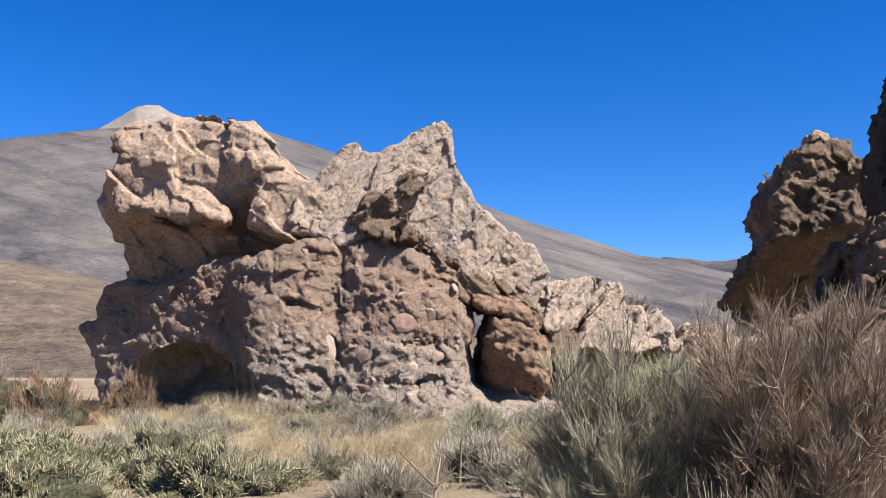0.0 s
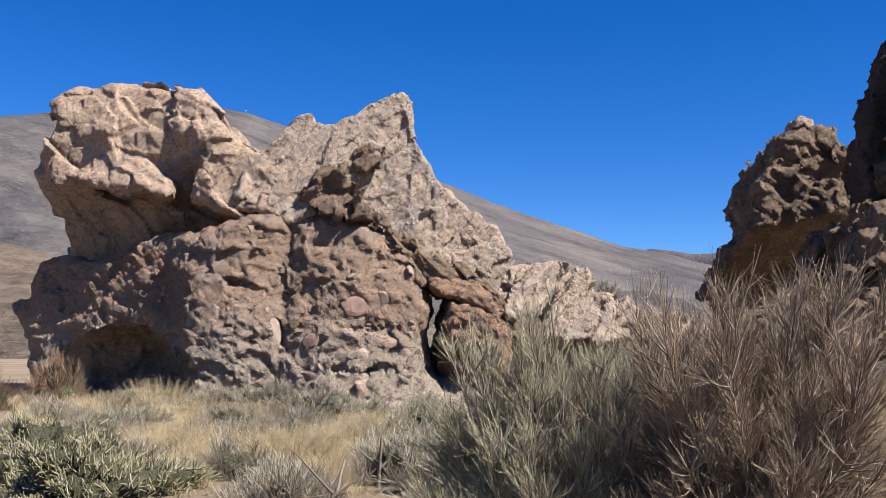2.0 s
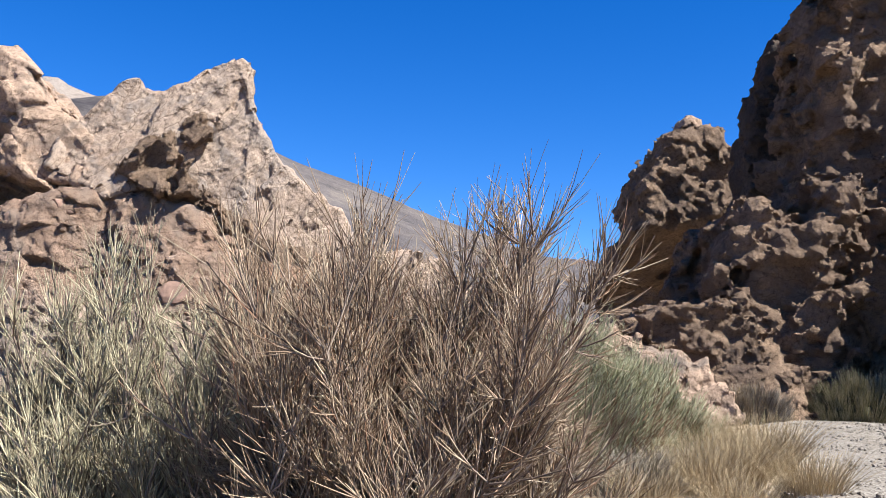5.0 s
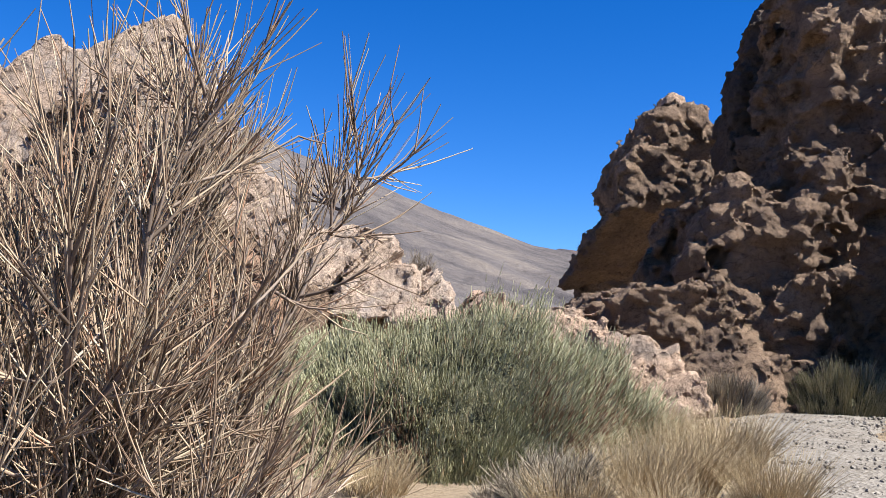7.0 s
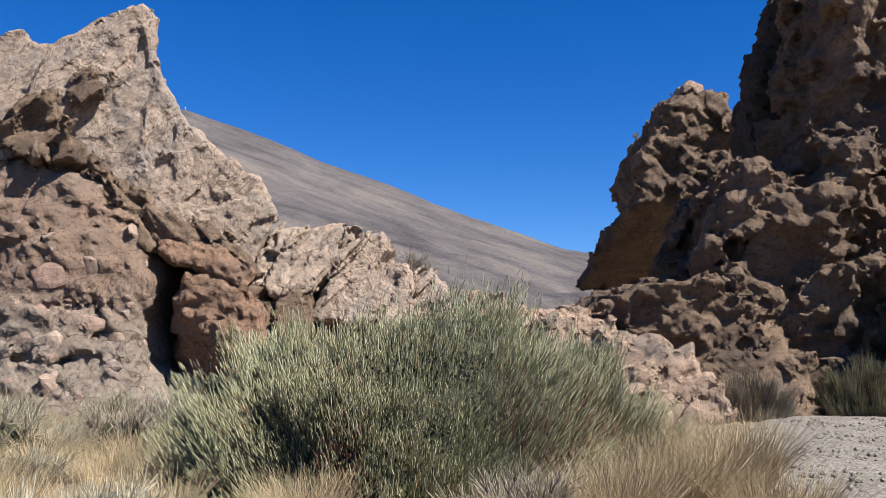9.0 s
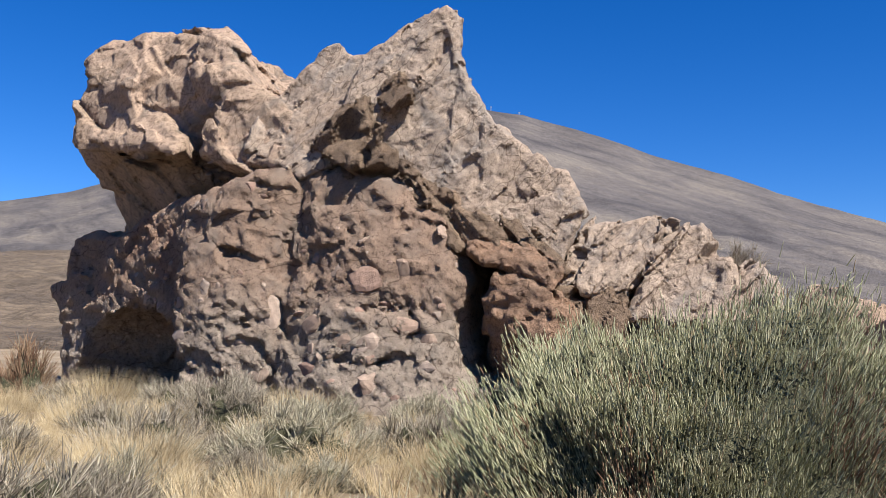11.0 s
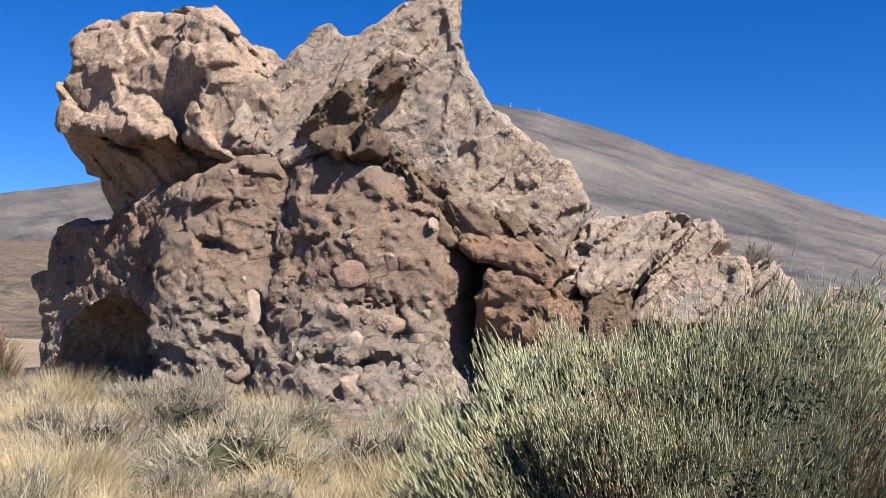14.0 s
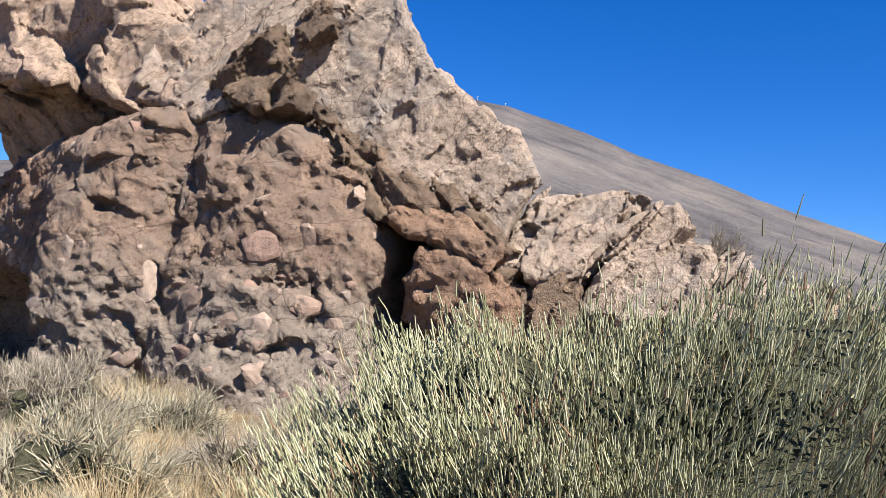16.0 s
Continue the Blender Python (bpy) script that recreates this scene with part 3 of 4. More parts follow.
rock_part("peak", rock_mesh("peak", PALE, [
    prism([(-1.5, 4.6), (-1.9, 5.2), (-1.0, 6.3), (-0.7, 7.55), (0.0, 7.85), (0.22, 7.7), (0.28, 6.7), (0.5, 6.2), (1.3, 5.2), (2.3, 4.6), (2.65, 3.8), (2.3, 2.9), (0.3, 3.3)],
          lambda x, z: 24.35 + 0.12 * np.maximum(x - 0.2, 0) + 0.14 * (z - 4.5), 27.6, 0.05, 0.3),
    prism([(-3.9, 5.2), (-3.7, 6.0), (-2.7, 7.3), (-2.2, 7.42), (-1.9, 7.15), (-1.2, 7.45), (0.0, 7.85), (0.1, 7.2), (-0.7, 5.8), (-1.4, 4.9), (-2.6, 4.5)],
          lambda x, z: 24.1 + 0.32 * (z - 5.0) - 0.12 * (x + 1.5), 27.2, 0.06, 0.25),
], 0.05, lambda p: blocky(p, 1.9, 0.085, 13, 0.9, 0.03) + 0.3 * blocky(p, 0.45, 0.10, 17, 0.9, 0.0)),
          outcrop, "pale pointed slab like a leaning fin")

for poly, y0 in (([(-2.3, 5.0), (-2.0, 5.8), (-1.4, 5.9), (-1.1, 5.3), (-1.4, 4.6)], 23.9), ([(-1.0, 5.8), (-1.15, 6.4), (-0.75, 6.5), (-0.5, 5.9)], 24.25), ([(-1.1, 4.5), (-1.2, 5.1), (-0.8, 5.2), (-0.7, 4.6)], 23.8)):
    rock_part("dark_block", rock_mesh("dark_block", CLIFF, [prism(poly, flat(y0, -0.25, 0.3, -1.5, 5.3), 26.0, 0.04)], 0.05, lambda p: blocky(p, 0.6, 0.12, 15, 0.9, 0.04), margin=0.5), outcrop, "dark angular block broken out of the peak")

rock_part("ledge", rock_mesh("ledge", CLIFF, [
    prism([(-1.7, 4.5), (-1.3, 5.05), (-0.6, 4.75), (0.5, 3.85), (1.2, 3.6), (2.2, 3.1), (2.4, 2.8), (1.2, 3.0), (0.5, 3.3), (-0.2, 4.0)], flat(23.85, 0.08, 0.2, 0, 3.5), 26.5, 0.06),
], 0.05, lambda p: blocky(p, 0.5, 0.17, 21, -0.75, 0.06)), outcrop, "dark broken ledge sloping down under the peak")

rock_part("boulder", rock_mesh("boulder", RUST, [
    prism([(1.0, 2.3), (1.2, 2.75), (1.7, 2.75), (2.3, 2.4), (2.65, 2.0), (2.6, 1.3), (2.3, 0.5), (1.3, 0.4), (1.0, 1.3)],
          lambda x, z: 23.3 + 0.3 * (x - 1.8) ** 2 + 0.25 * np.maximum(z - 1.8, 0) + 0.9 * np.maximum(1.7 + 0.7 * (1.6 - x) - z, 0), 25.8, 0.25),
], 0.05, lambda p: lumpy(p, 0.8, 0.13, 31, 0.06)), outcrop, "rounded rust-coloured boulder wedged beside the base")
rock_part("boulder", rock_mesh("boulder_above", RUST, [
    prism([(0.6, 3.3), (1.0, 3.45), (1.8, 3.2), (2.4, 2.75), (2.2, 2.5), (1.5, 2.75), (0.9, 2.9)], flat(23.75, 0.1, 0.5, 1, 3), 25.8, 0.15),
], 0.05, lambda p: lumpy(p, 0.6, 0.11, 33, 0.06), margin=0.5), outcrop, "rust-brown boulder under the fin")

for i, (poly, y0, lab) in enumerate((
        ([(2.0, 2.5), (2.6, 3.4), (3.0, 3.7), (3.9, 3.75), (4.15, 3.6), (3.75, 2.8), (3.5, 2.4)], 24.7, "tan tilted slab split by joints"),
        ([(3.4, 1.9), (3.75, 2.9), (4.05, 3.65), (4.65, 3.75), (4.85, 3.2), (5.2, 2.9), (5.0, 1.9)], 25.0, "tan tilted slab split by joints"),
        ([(1.9, 1.6), (2.2, 2.4), (3.1, 2.5), (3.5, 2.0), (3.3, 1.4)], 24.7, "brown slab lying under the tilted ones"),
        ([(5.0, 1.9), (5.0, 2.7), (5.5, 3.0), (5.95, 2.6), (6.1, 1.9)], 25.2, "small tan block at the end of the ridge"))):
    rock_part("slab", rock_mesh("slab", CLIFF if i == 2 else PALE, [prism(poly, flat(y0, 0.05, 0.45, 4, 2.5), 27.2, 0.06)], 0.05, lambda p, i=i: blocky(p, 0.9, 0.15, 41 + 7 * i, 1.1, 0.035), margin=0.5), outcrop, lab)

# ---- low rocks and platform ----
low = tagged(new("low_rocks"), "low broken tan rocks beside the footpath", "rocks")
low.location = (8.5, 25.0, 0.3)
rock_part("rock", rock_mesh("low_rock", TAN, [
    prism([(5.9, -0.4), (6.3, 2.0), (6.7, 2.55), (7.1, 2.3), (7.6, 2.05), (8.3, 2.25), (9.0, 2.0), (9.2, -0.4)], flat(24.4, -0.05, 0.4, 7, 1.5), 27.5, 0.15),
    prism([(8.6, -0.4), (8.7, 1.8), (9.4, 1.75), (10.2, 1.4), (10.6, 0.9), (10.9, -0.4)], flat(23.6, -0.05, 0.5, 9, 1.2), 27.5, 0.15),
], 0.06, lambda p: blocky(p, 0.7, 0.18, 61, 0.6, 0.05)), low, "tan jointed blocks in a broken row")
rock_part("platform", rock_mesh("platform", CLIFF, [
    prism([(9.3, 2.55), (9.9, 2.8), (11.2, 2.9), (12.2, 2.5), (12.2, 0.2), (9.8, 0.4)], flat(25.2, 0.0, -0.1, 10, 2.5), 29, 0.1),
    prism([(10.2, -0.4), (10.4, 1.2), (11.2, 1.5), (13.0, 1.6), (13.0, -0.4)], flat(24.6, 0.0, 0.5, 10, 1.0), 28, 0.2),
], 0.06, lambda p: blocky(p, 0.7, 0.15, 71, 0.1, 0.05)), low, "flat-topped grey rock platform")

# ---- towers ----
cliff = tagged(new("rock_cliff"), "tall dark brown lava rock cliff with ledges", "rock formation")
cliff.location = (15.5, 29, 0.3)
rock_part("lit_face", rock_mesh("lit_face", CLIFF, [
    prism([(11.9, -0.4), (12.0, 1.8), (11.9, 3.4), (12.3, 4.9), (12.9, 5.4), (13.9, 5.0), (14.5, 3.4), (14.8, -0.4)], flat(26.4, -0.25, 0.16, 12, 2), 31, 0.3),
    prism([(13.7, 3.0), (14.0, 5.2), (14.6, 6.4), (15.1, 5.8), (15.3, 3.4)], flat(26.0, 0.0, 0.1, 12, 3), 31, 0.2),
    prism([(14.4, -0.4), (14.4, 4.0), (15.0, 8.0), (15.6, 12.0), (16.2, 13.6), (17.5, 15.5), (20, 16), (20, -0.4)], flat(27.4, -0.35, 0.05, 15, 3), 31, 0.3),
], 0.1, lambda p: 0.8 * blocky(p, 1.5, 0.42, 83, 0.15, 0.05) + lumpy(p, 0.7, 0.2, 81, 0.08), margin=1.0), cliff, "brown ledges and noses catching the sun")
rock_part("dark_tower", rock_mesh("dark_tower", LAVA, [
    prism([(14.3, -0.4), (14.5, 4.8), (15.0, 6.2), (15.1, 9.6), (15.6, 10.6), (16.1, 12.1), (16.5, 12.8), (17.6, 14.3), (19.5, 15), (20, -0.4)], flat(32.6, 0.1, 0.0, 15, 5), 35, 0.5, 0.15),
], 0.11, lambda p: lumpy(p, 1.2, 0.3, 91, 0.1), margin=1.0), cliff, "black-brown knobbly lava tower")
# out-of-view rock, added to cast shadow on the footpath and lit face
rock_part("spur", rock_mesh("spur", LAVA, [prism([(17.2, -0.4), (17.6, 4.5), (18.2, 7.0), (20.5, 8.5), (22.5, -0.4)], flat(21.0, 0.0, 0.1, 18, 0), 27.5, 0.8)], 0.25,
                                   lambda p: lumpy(p, 1.6, 0.6, 95, 0.15), margin=1.3), cliff, "unseen rock added beside the footpath to shade it and the cliff")
tower = tagged(new("rock_tower"), "rounded brown rock tower with an overhung foot", "rock formation")
tower.location = (14.8, 41, 0.3)
rock_part("tower_body", rock_mesh("tower_body", CLIFF, [
    prism([(12.6, 4.0), (13.2, 6.0), (13.9, 7.2), (13.6, 8.2), (14.3, 9.5), (14.7, 10.4), (15.6, 10.9), (17.0, 10.8), (18.5, 8.2), (18.5, 4.4)],
          lambda x, z: 39.3 + 1.7 * np.maximum(6.8 + 0.15 * (x - 14) - z, 0), 45.5, 0.4, 0.1),
    prism([(13.6, -0.4), (13.7, 5.4), (19.0, 5.6), (19.0, -0.4)], flat(43.6), 46, 0.3),
], 0.13, lambda p: lumpy(p, 1.1, 0.32, 101, 0.12), margin=1.1), tower, "knobbly brown tower body")
rock_part("cap_stone", rock_mesh("cap_stone", TAN, [prism([(15.4, 10.7), (15.5, 11.2), (15.85, 11.45), (16.3, 11.2), (16.4, 10.7)], flat(39.9), 41, 0.15)], 0.08,
                                  lambda p: blocky(p, 0.6, 0.07, 111, 0.2, 0.03), margin=0.5), tower, "pale stone perched on the top")


# ---- shrubs ----
def broom(name, x, y, radius, height, twig_mat, seed, limbs=46, shoots=9000, label="", flatten=1.0):
    """A broom: limbs from one foot, fans of side branches and thin upright shoots."""
    rs = np.random.RandomState(seed)
    thing = tagged(new(name), label, "shrub")
    thing.location = (x, y, float(ground_z(x, y)) - 0.05)
    way = dome_ways(rs, limbs, 0.12)
    reach = np.array([radius, radius * flatten, height])
    reach = reach * np.stack([0.85 + 0.35 * way[:, 2], 0.85 + 0.35 * way[:, 2], np.ones(limbs)], 1)
    tip = way * reach * rs.uniform(0.5, 0.9, (limbs, 1)) * (1 + 0.08 * rs.randn(limbs, 1).clip(-1, 1))
    base = rs.randn(limbs, 3) * np.array((0.16, 0.16, 0.0)) * radius
    tip[:, 2] = np.minimum(tip[:, 2], height * rs.uniform(0.6, 0.8, limbs))
    ln = np.linalg.norm(tip - base, axis=1)
    d = (tip - base) / ln[:, None]
    lift = np.array((0, 0, 0.12)) * np.ones((limbs, 1))
    v, f = tubes(base, d - lift * 0.7, ln, rs.uniform(0.006, 0.013, limbs), lift, 5, 5, 0.4)
    piece("wood", mesh_of("wood", v, f, BARK), thing, "grey woody limbs")
    # side branches
    n2 = shoots // 9
    k = rs.randint(0, limbs, n2)
    t = rs.uniform(0.3, 1.0, n2) ** 0.8
    p2 = base[k] + (d[k] - lift[k] * 0.7) / np.linalg.norm(d[k] - lift[k] * 0.7, axis=1, keepdims=True) * (ln[k] * t)[:, None] + lift[k] * (ln[k] * t * t)[:, None]
    w2 = d[k] * 0.8 + rs.randn(n2, 3) * 0.5 + np.array((0, 0, 0.3))
    l2 = rs.uniform(0.16, 0.42, n2) * (0.3 + 0.35 * radius)
    b2 = np.array((0, 0, 0.25)) + rs.randn(n2, 3) * 0.06
    v, f = tubes(p2, w2, l2, rs.uniform(0.003, 0.006, n2), b2, 3, 4, 0.5)
    piece("branchwork", mesh_of("branchwork", v, f, BARK), thing, "thin forked grey branches")
    # shoots in fans
    j = rs.randint(0, n2, shoots)
    t = rs.uniform(0.25, 1.0, shoots)
    w2n = w2 / np.linalg.norm(w2, axis=1, keepdims=True)
    p3 = p2[j] + w2n[j] * (l2[j] * t)[:, None] + b2[j] * (l2[j] * t * t)[:, None]
    w3 = w2n[j] * 0.9 + rs.randn(shoots, 3) * 0.33 + np.array((0, 0, 0.3))
    l3 = rs.uniform(0.06, 0.2, shoots) * (0.6 + 0.4 * radius)
    v, f = tubes(p3, w3, l3, rs.uniform(0.0017, 0.0032, shoots), np.array((0, 0, 0.12)) + rs.randn(shoots, 3) * 0.08, 2, 3, 0.5)
    piece("foliage", mesh_of("foliage", v, f, twig_mat), thing, "dense leafless broom shoots")
    return thing


def mound(name, x, y, rx, ry, height, seed, shoots, mat, second=None, length=(0.2, 0.42), thick=(0.004, 0.007), upright=0.9, label="", lump=0.16, yaw=0.0, core=0.78, jitter=0.13, tuft_size=0.045):
    """A dense cushion of shoots over a core shell coloured dark to stand for shade."""
    rs = np.random.RandomState(seed)
    thing = tagged(new(name), label, "shrub")
    thing.matrix_basis = pose(x, y, float(ground_z(x, y)) - 0.06, 0, 0, yaw)

    def shape(w):
        bulge = 1 + lump * value_noise(w * 2.3 + seed, seed) + lump * 0.5 * value_noise(w * 5.1 + seed, seed + 1) + lump * 0.4 * value_noise(w * 9.0 + seed, seed + 3) + lump * 0.25 * value_noise(w * 19.0 + seed, seed + 4)
        return w * np.array((rx, ry, height)) * bulge[:, None]
    tuft = dome_ways(rs, max(40, shoots // 32), 0.0)
    which = rs.randint(0, len(tuft), shoots)
    off = rs.randn(shoots, 3) * tuft_size
    w = tuft[which] + off
    w[:, 2] = np.abs(w[:, 2])
    w /= np.linalg.norm(w, axis=1, keepdims=True)
    high = rs.uniform(0.88, 1.04, len(tuft))[which]
    depth = high - 1.5 * np.linalg.norm(off, axis=1) - 0.16 * rs.rand(shoots) ** 1.6
    p = shape(w) * depth[:, None]
    p[:, 2] = np.maximum(p[:, 2] - 0.16 * height, 0.0)
    way = w * np.array((0.75, 0.75, 0.3)) + np.array((0, 0, upright)) + rs.randn(shoots, 3) * jitter
    ln = rs.uniform(*length, shoots)
    bend = np.array((0, 0, 0.15)) + rs.randn(shoots, 3) * 0.07
    r = rs.uniform(*thick, shoots)
    sel = value_noise(w * 2.6 + 5.5, seed + 2) + 0.3 * rs.randn(shoots) > 0.62 if second else np.zeros(shoots, bool)
    for nm, s, mt in (("foliage", ~sel, mat), ("dead_foliage", sel, second)):
        if s.any():
            v, f = tubes(p[s], way[s], ln[s], r[s], bend[s], 2 if length[1] > 0.3 else 1, 3, 0.55)
            piece(nm, mesh_of(nm, v, f, mt), thing)
    # smooth dome under the shoots, its dark colour standing for inner shade
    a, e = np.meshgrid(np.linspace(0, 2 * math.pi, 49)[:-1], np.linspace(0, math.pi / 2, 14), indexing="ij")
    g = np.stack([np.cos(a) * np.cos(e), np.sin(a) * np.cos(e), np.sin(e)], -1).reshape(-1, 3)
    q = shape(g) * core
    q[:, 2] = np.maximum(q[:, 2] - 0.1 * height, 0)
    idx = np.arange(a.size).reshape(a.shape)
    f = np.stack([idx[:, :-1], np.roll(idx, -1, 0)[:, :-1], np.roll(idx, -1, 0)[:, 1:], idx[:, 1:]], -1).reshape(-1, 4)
    piece("inner_growth", mesh_of("inner_growth", q, f, CORE), thing, "dark core shell with the inner shade put into its colour")
    return thing


broom("broom_shrub", 2.8, 7.85, 1.15, 2.35, BROOM, 1, 170, 70000, "large leafless brown broom shrub on sandy soil")
broom("broom_shrub", 1.5, 8.3, 0.88, 2.05, BROOM_PALE, 2, 150, 52000, "pale grey-green leafless broom shrub beside a darker one")
mound("green_broom_shrub", 4.6, 16.0, 2.5, 1.8, 2.25, 3, 105000, GREEN, DEAD, (0.04, 0.11), (0.004, 0.0065), 0.75, jitter=0.2, lump=0.24, label="wide domed grey-green broom shrub with brown patches")
mound("green_broom_shrub", 6.45, 17.0, 1.35, 1.2, 1.6, 4, 32000, GREEN, DEAD, (0.04, 0.11), (0.004, 0.0065), 0.75, jitter=0.2, lump=0.32, label="lower grey-green broom shrub with rusty dead shoots")
broom("dry_bush", 5.1, 26.8, 0.75, 0.95, GREY, 5, 24, 2600, "round grey dry bush on top of the ridge").location.z = 2.75
mound("yellow_green_shrub", 14.2, 24.6, 1.3, 1.0, 1.15, 6, 7000, OLIVE, label="yellow-green shrub at the foot of the cliff")
mound("dry_bush", 11.4, 24.0, 0.7, 0.6, 0.8, 7, 3500, GREY, STRAW, label="small grey dry bush at the foot of the rocks")

olive = [(-5.3, 12.6, 1.3, 0.8), (-3.6, 12.9, 1.15, 0.85), (-2.6, 11.6, 0.9, 0.6), (-4.6, 10.8, 1.1, 0.6), (-6.6, 14.4, 1.2, 0.8), (3.2, 7.3, 0.45, 0.35)]
for i, (x, y, r, h) in enumerate(olive):
    mound("olive_shrub", x, y, r, r * 0.85, h, 20 + i, 6500, OLIVE, CREAM, (0.05, 0.13), (0.006, 0.011), 0.4, "low olive-green cushion shrub with yellowish tips", 0.4, jitter=0.55)
for i, (x, y, r) in enumerate([(-8.6, 21.5, 0.9), (-10.2, 22.5, 1.1), (-7.2, 22.6, 0.7)]):
    mound("brown_bush", x, y, r, r * 0.8, 1.1, 40 + i, 2600, DEAD, GREY, (0.15, 0.35), (0.005, 0.008), 0.8, "brown dried bush beside the outcrop", 0.35, jitter=0.35)
grey = [(0.6, 17.0, 0.75, 0.55, 1), (1.6, 18.2, 0.7, 0.5, 0), (-2.6, 21.6, 0.9, 0.65, 0), (-3.6, 21.9, 0.8, 0.6, 0), (-0.6, 20.6, 0.7, 0.5, 1), (-1.4, 17.4, 0.7, 0.45, 0), (-4.2, 17.6, 0.7, 0.5, 0),
        (0.4, 13.6, 0.6, 0.4, 0), (1.0, 11.9, 0.55, 0.4, 0), (-0.6, 11.4, 0.6, 0.35, 0), (5.5, 13.6, 0.5, 0.4, 0), (6.4, 14.2, 0.5, 0.4, 0), (8.9, 12.6, 0.5, 0.4, 0), (2.6, 13.2, 0.6, 0.35, 1), (-5.6, 18.6, 0.8, 0.5, 0), (0.7, 21.6, 0.6, 0.4, 1)]
for i, (x, y, r, h, c) in enumerate(grey):
    mound("grey_shrub", x, y, r, r * 0.85, h, 60 + i, 2600, CREAM if c else GREY, GREY if c else CREAM, (0.08, 0.24), (0.004, 0.007), 0.45, "low grey dry twiggy shrub" if not c else "low cream dried flowering shrub", 0.45, core=0.66, jitter=0.55)


kinds = [o for o in scene.objects if o.name.startswith("grey_shrub") and o.parent is None]
rg = np.random.RandomState(31)
for k in range(46):
    x, y = rg.uniform(-9, 3), rg.uniform(10.6, 22)
    if (x > 0.5 and y < 11.5) or (x < -2 and y < 14):
        continue
    s = rg.uniform(0.6, 1.0)
    copy_thing(kinds[rg.randint(len(kinds))], pose(x, y, float(ground_z(x, y)) - 0.05, 0, 0, rg.uniform(0, 360)) @ Matrix.Scale(s, 4))

# ---- grass, gravel ----
def grass(name, tufts, seed, label):
    rs = np.random.RandomState(seed)
    bases, ways, lens = [], [], []
    for x, y, r, h, n in tufts:
        rr = r * np.sqrt(rs.rand(n)) * 0.75
        a = rs.uniform(0, 2 * math.pi, n)
        bx, by = x + rr * np.cos(a), y + rr * np.sin(a)
        bases.append(np.stack([bx, by, ground_z(bx, by) - 0.03], 1))
        ways.append(np.stack([np.cos(a) * rr / r * 0.6, np.sin(a) * rr / r * 0.6, np.ones(n)], 1) + rs.randn(n, 3) * 0.16)
        lens.append(h * rs.uniform(0.55, 1.1, n))
    b, w, ln = np.concatenate(bases), np.concatenate(ways), np.concatenate(lens)
    bend = w * np.array((0.35, 0.35, 0)) + rs.randn(len(b), 3) * np.array((0.12, 0.12, 0.04))
    v, f = tubes(b, w, ln, rs.uniform(0.0025, 0.005, len(b)), bend, 3, 3, 0.15)
    tagged(piece(name, mesh_of(name, v, f, STRAW)), label, "grass", kind="stuff")


rg = np.random.RandomState(77)
tufts = [(6.3, 13.7, 0.4, 0.6, 900), (7.9, 15.6, 0.45, 0.75, 1100), (7.2, 18.0, 0.5, 0.8, 1000), (6.9, 14.3, 0.45, 0.7, 1100), (7.3, 16.6, 0.5, 0.7, 1000), (7.5, 13.6, 0.4, 0.55, 700), (7.6, 18.6, 0.5, 0.6, 700), (4.0, 13.8, 0.35, 0.45, 600), (5.6, 13.2, 0.4, 0.4, 500),
         (-1.8, 14.5, 0.7, 0.5, 1100), (-1.0, 14.4, 0.6, 0.5, 900), (-2.9, 15.4, 0.6, 0.5, 800), (-4.6, 21.2, 0.5, 0.7, 700), (-2.2, 19.0, 0.6, 0.5, 800), (-1.3, 21.4, 0.5, 0.55, 700),
         (-0.4, 15.6, 0.6, 0.5, 900), (0.0, 17.8, 0.5, 0.4, 600), (5.0, 11.0, 0.4, 0.4, 500), (4.7, 9.9, 0.3, 0.4, 400), (-3.6, 19.4, 0.7, 0.5, 700), (-5.6, 20.4, 0.6, 0.5, 600), (6.2, 12.4, 0.35, 0.45, 500)]
tufts += [(x, y, 0.3, rg.uniform(0.2, 0.42), 160) for x, y in zip(rg.uniform(-9, 3, 230), rg.uniform(11.5, 22.5, 230)) if not (1 < x and y < 12)]
grass("dry_grass", tufts, 5, "tufts of straw-coloured dry grass")


rs = np.random.RandomState(90)
for x, y, n, tall in ((1.95, 7.1, 26, 0.75), (2.3, 7.0, 14, 0.55)):
    clump = tagged(new("dry_stalks"), "clump of pale dry upright stalks under the broom", "plant")
    clump.location = (x, y, float(ground_z(x, y)))
    v, f = tubes(rs.randn(n, 3) * np.array((0.09, 0.09, 0)), np.array((0, 0, 1.0)) + rs.randn(n, 3) * 0.12, tall * rs.uniform(0.6, 1.1, n), rs.uniform(0.004, 0.007, n), rs.randn(n, 3) * 0.05, 3, 4, 0.4)
    piece("stalks", mesh_of("stalks", v, f, CREAM), clump)
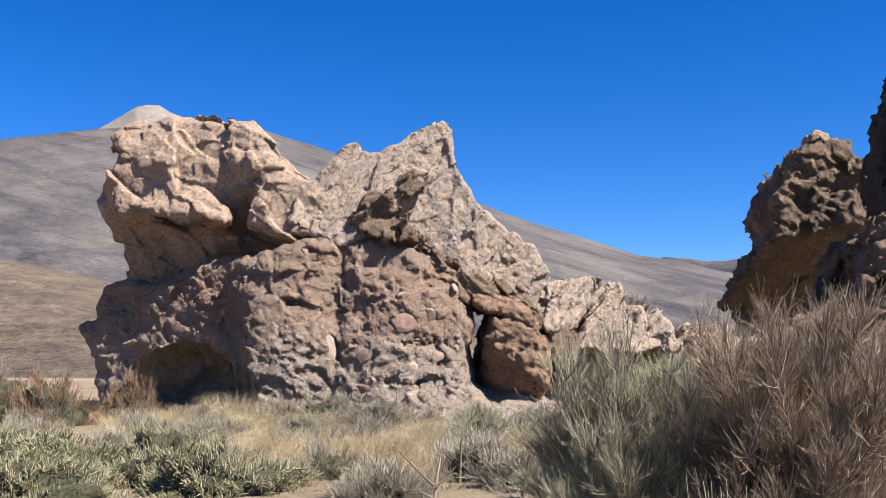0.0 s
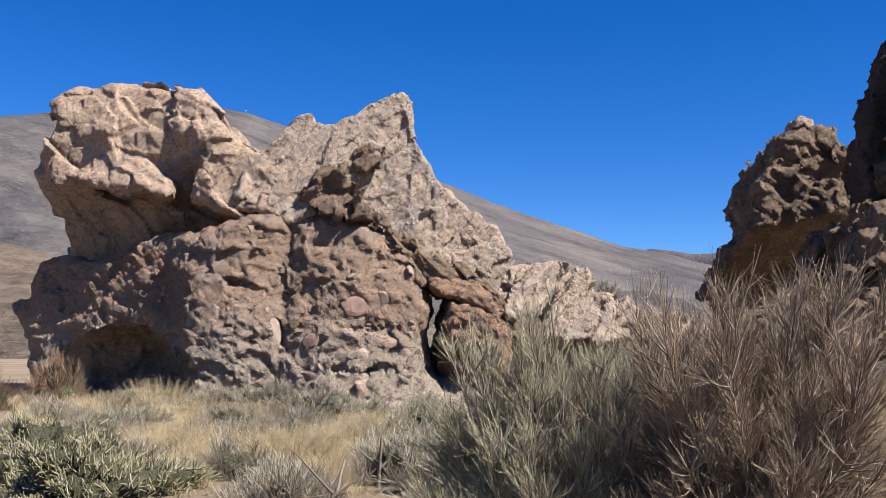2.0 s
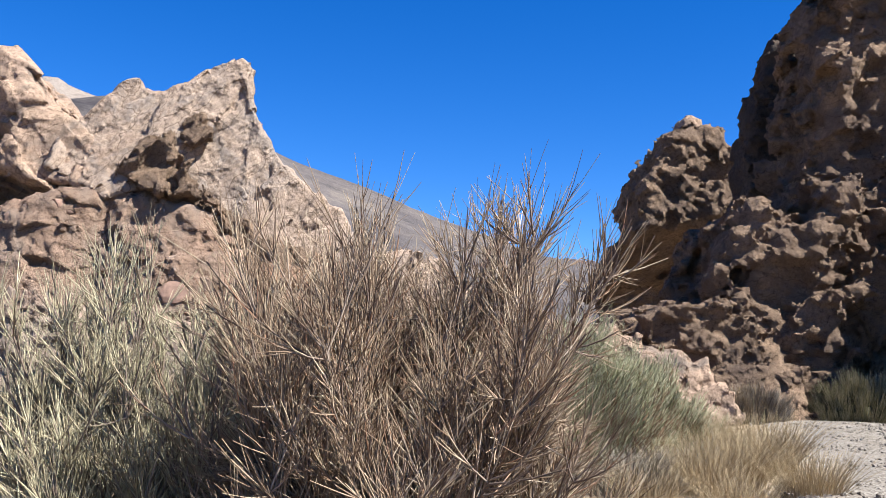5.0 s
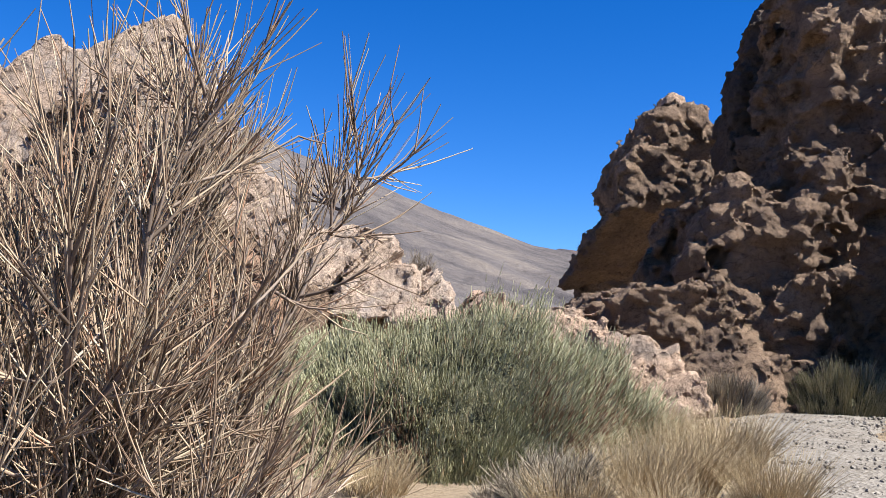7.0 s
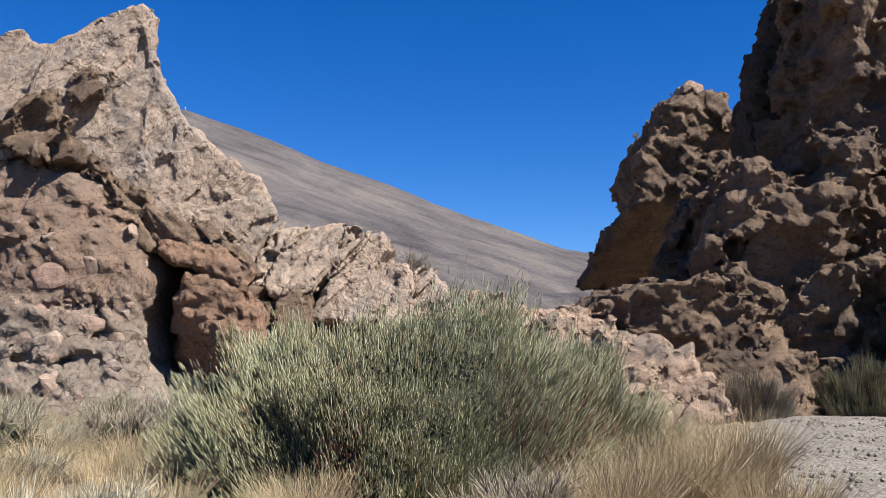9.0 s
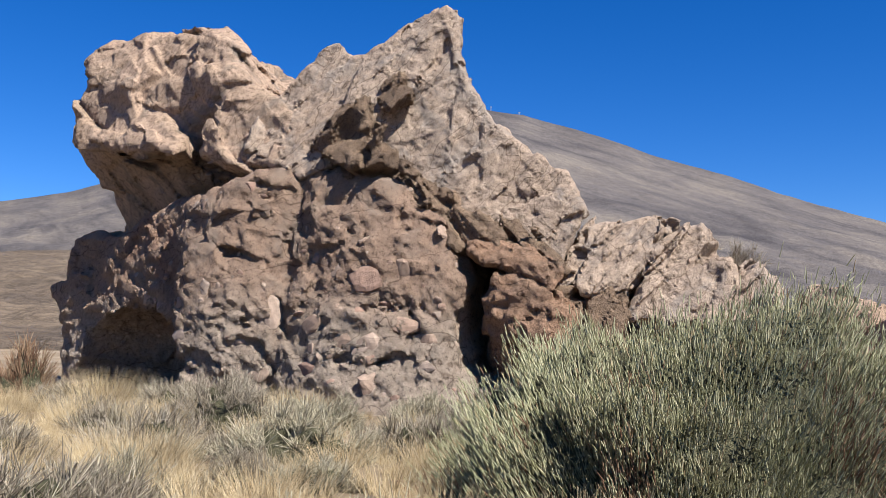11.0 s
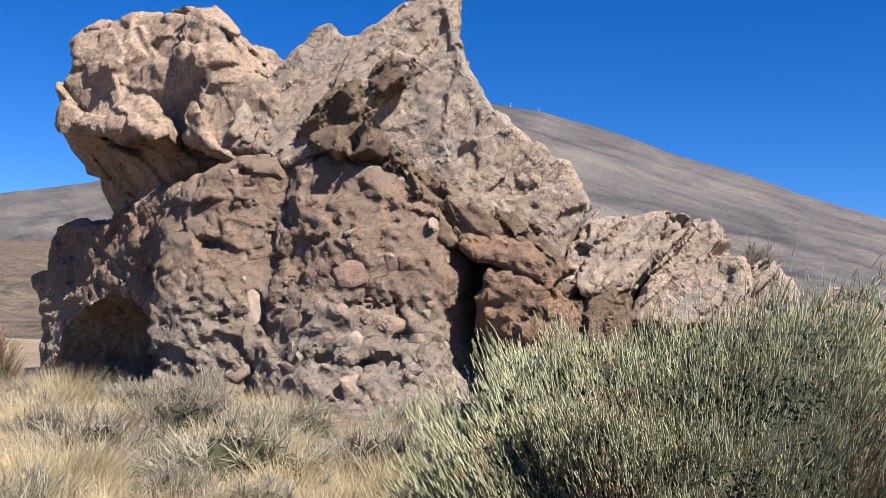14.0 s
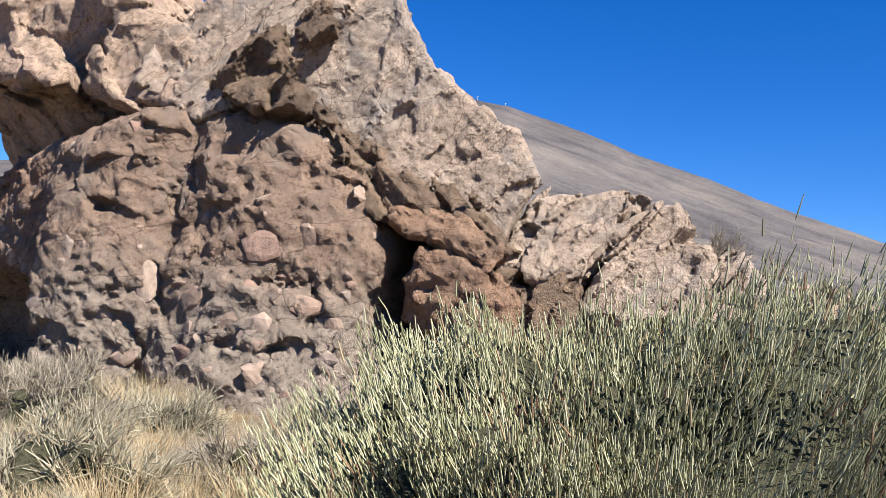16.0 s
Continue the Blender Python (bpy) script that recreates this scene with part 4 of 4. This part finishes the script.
for x, y, tall in ((-0.1, 10.3, 0.62), (0.9, 11.2, 0.5), (0.2, 12.3, 0.5)):
    snag = tagged(new("dead_branch"), "dark forked dead branch standing in the scrub", "branch")
    snag.location = (x, y, float(ground_z(x, y)) - 0.02)
    base = np.array([[0, 0, 0.0], [0, 0, tall * 0.45], [0, 0, tall * 0.5], [0, 0, tall * 0.3]]) + 0.0
    way = np.array([[0.05, 0, 1], [0.9, 0.1, 0.8], [-0.8, 0.2, 0.7], [-0.9, -0.3, 0.35]])
    v, f = tubes(base, way, np.array([tall, tall * 0.5, tall * 0.55, tall * 0.4]), np.array([0.028, 0.016, 0.015, 0.012]), rs.randn(4, 3) * 0.2, 5, 6, 0.3)
    piece("wood", mesh_of("wood", v, f, BARK), snag)


def pebble(rs, sub=1):
    bm = bmesh.new()
    bmesh.ops.create_icosphere(bm, subdivisions=sub, radius=1)
    for vert in bm.verts:
        vert.co *= 1 + rs.uniform(-0.22, 0.22)
        vert.co.z *= 0.7
    cut = [Vector(c).normalized() for c in rs.randn(5, 3)]
    for c in cut:
        for vert in bm.verts:
            over = vert.co.dot(c) - 0.62
            if over > 0:
                vert.co -= c * over
    return bm


rs = np.random.RandomState(12)
stones = []
for k in range(8):
    bm = pebble(rs, 2)
    me = bpy.data.meshes.new("stone")
    bm.to_mesh(me)
    bm.free()
    me.materials.append(CLAST)
    stones.append(me)

# gravel on and beside the path
gv, gf = [], []
bm = pebble(rs, 1)
bm.verts.ensure_lookup_table()
pv = np.array([v.co[:] for v in bm.verts])
pf = np.array([[v.index for v in f.verts] for f in bm.faces])
bm.free()
n = 2600
t = rs.rand(n)
gx = np.interp(t, [0, 0.33, 0.6, 1], [5.4, 8.8, 11.0, 13.5]) + rs.randn(n) * 0.75
gy = np.interp(t, [0, 0.33, 0.6, 1], [8, 14.5, 20, 24]) + rs.randn(n) * 0.4
sz = 0.012 + 0.05 * rs.rand(n) ** 4
sc = sz[:, None] * rs.uniform(0.7, 1.3, (n, 3))
gz = ground_z(gx, gy) + 0.055
V = (pv[None] * sc[:, None, :] + np.stack([gx, gy, gz], 1)[:, None, :]).reshape(-1, 3)
F = (pf[None] + (np.arange(n) * len(pv))[:, None, None]).reshape(-1, 3)
tagged(piece("loose_gravel", mesh_of("loose_gravel", V, F, GRAVEL, False)), "loose grey stones scattered on the footpath", "gravel", kind="stuff")

# stones set in the conglomerate: the largest ones, then a scatter
from mathutils.bvhtree import BVHTree
me = lower.data
co = np.empty(len(me.vertices) * 3, np.float32)
me.vertices.foreach_get("co", co)
tree = BVHTree.FromPolygons([tuple(c) for c in co.reshape(-1, 3)], [tuple(p.vertices) for p in me.polygons])


def set_stone(x, z, w, h, turn=0.0):
    hit, nor, _, _ = tree.ray_cast(Vector((x, 18, z)), Vector((0, 1, 0)))
    if hit is None or hit.y > 25.5:
        return
    ob = new("stone", stones[rs.randint(8)])
    ob.parent = lower
    q = (-nor).to_track_quat("Y", "Z").to_euler()
    ob.matrix_basis = Matrix.LocRotScale(hit - nor * 0.34 * min(w, h), Euler((q.x, q.y + turn, q.z)), (w, 0.55 * min(w, h), h / 0.7))


for x, z, w, h in ((-1.0, 2.55, 0.46, 0.27), (-1.03, 3.28, 0.17, 0.14), (-2.75, 2.05, 0.2, 0.4), (-0.35, 2.75, 0.25, 0.18), (-1.3, 1.5, 0.2, 0.2), (-0.75, 1.4, 0.28, 0.25), (-1.9, 0.95, 0.34, 0.18), (-0.2, 1.75, 0.3, 0.16),
                   (0.2, 1.5, 0.15, 0.18), (0.1, 1.05, 0.28, 0.16), (-0.6, 0.75, 0.35, 0.2), (-1.9, 1.75, 0.26, 0.2), (-4.7, 2.15, 0.16, 0.16), (-4.1, 2.35, 0.14, 0.2), (-3.3, 1.4, 0.18, 0.14), (-6.2, 2.3, 0.18, 0.2), (-4.5, 1.5, 0.2, 0.14)):
    set_stone(x, z, w, h)
for k in range(150):
    s = 0.04 + 0.10 * rs.rand() ** 3
    set_stone(rs.uniform(-8, 1.2), rs.uniform(0.3, 4.3), s * rs.uniform(0.9, 1.7), s, rs.uniform(-0.5, 0.5))
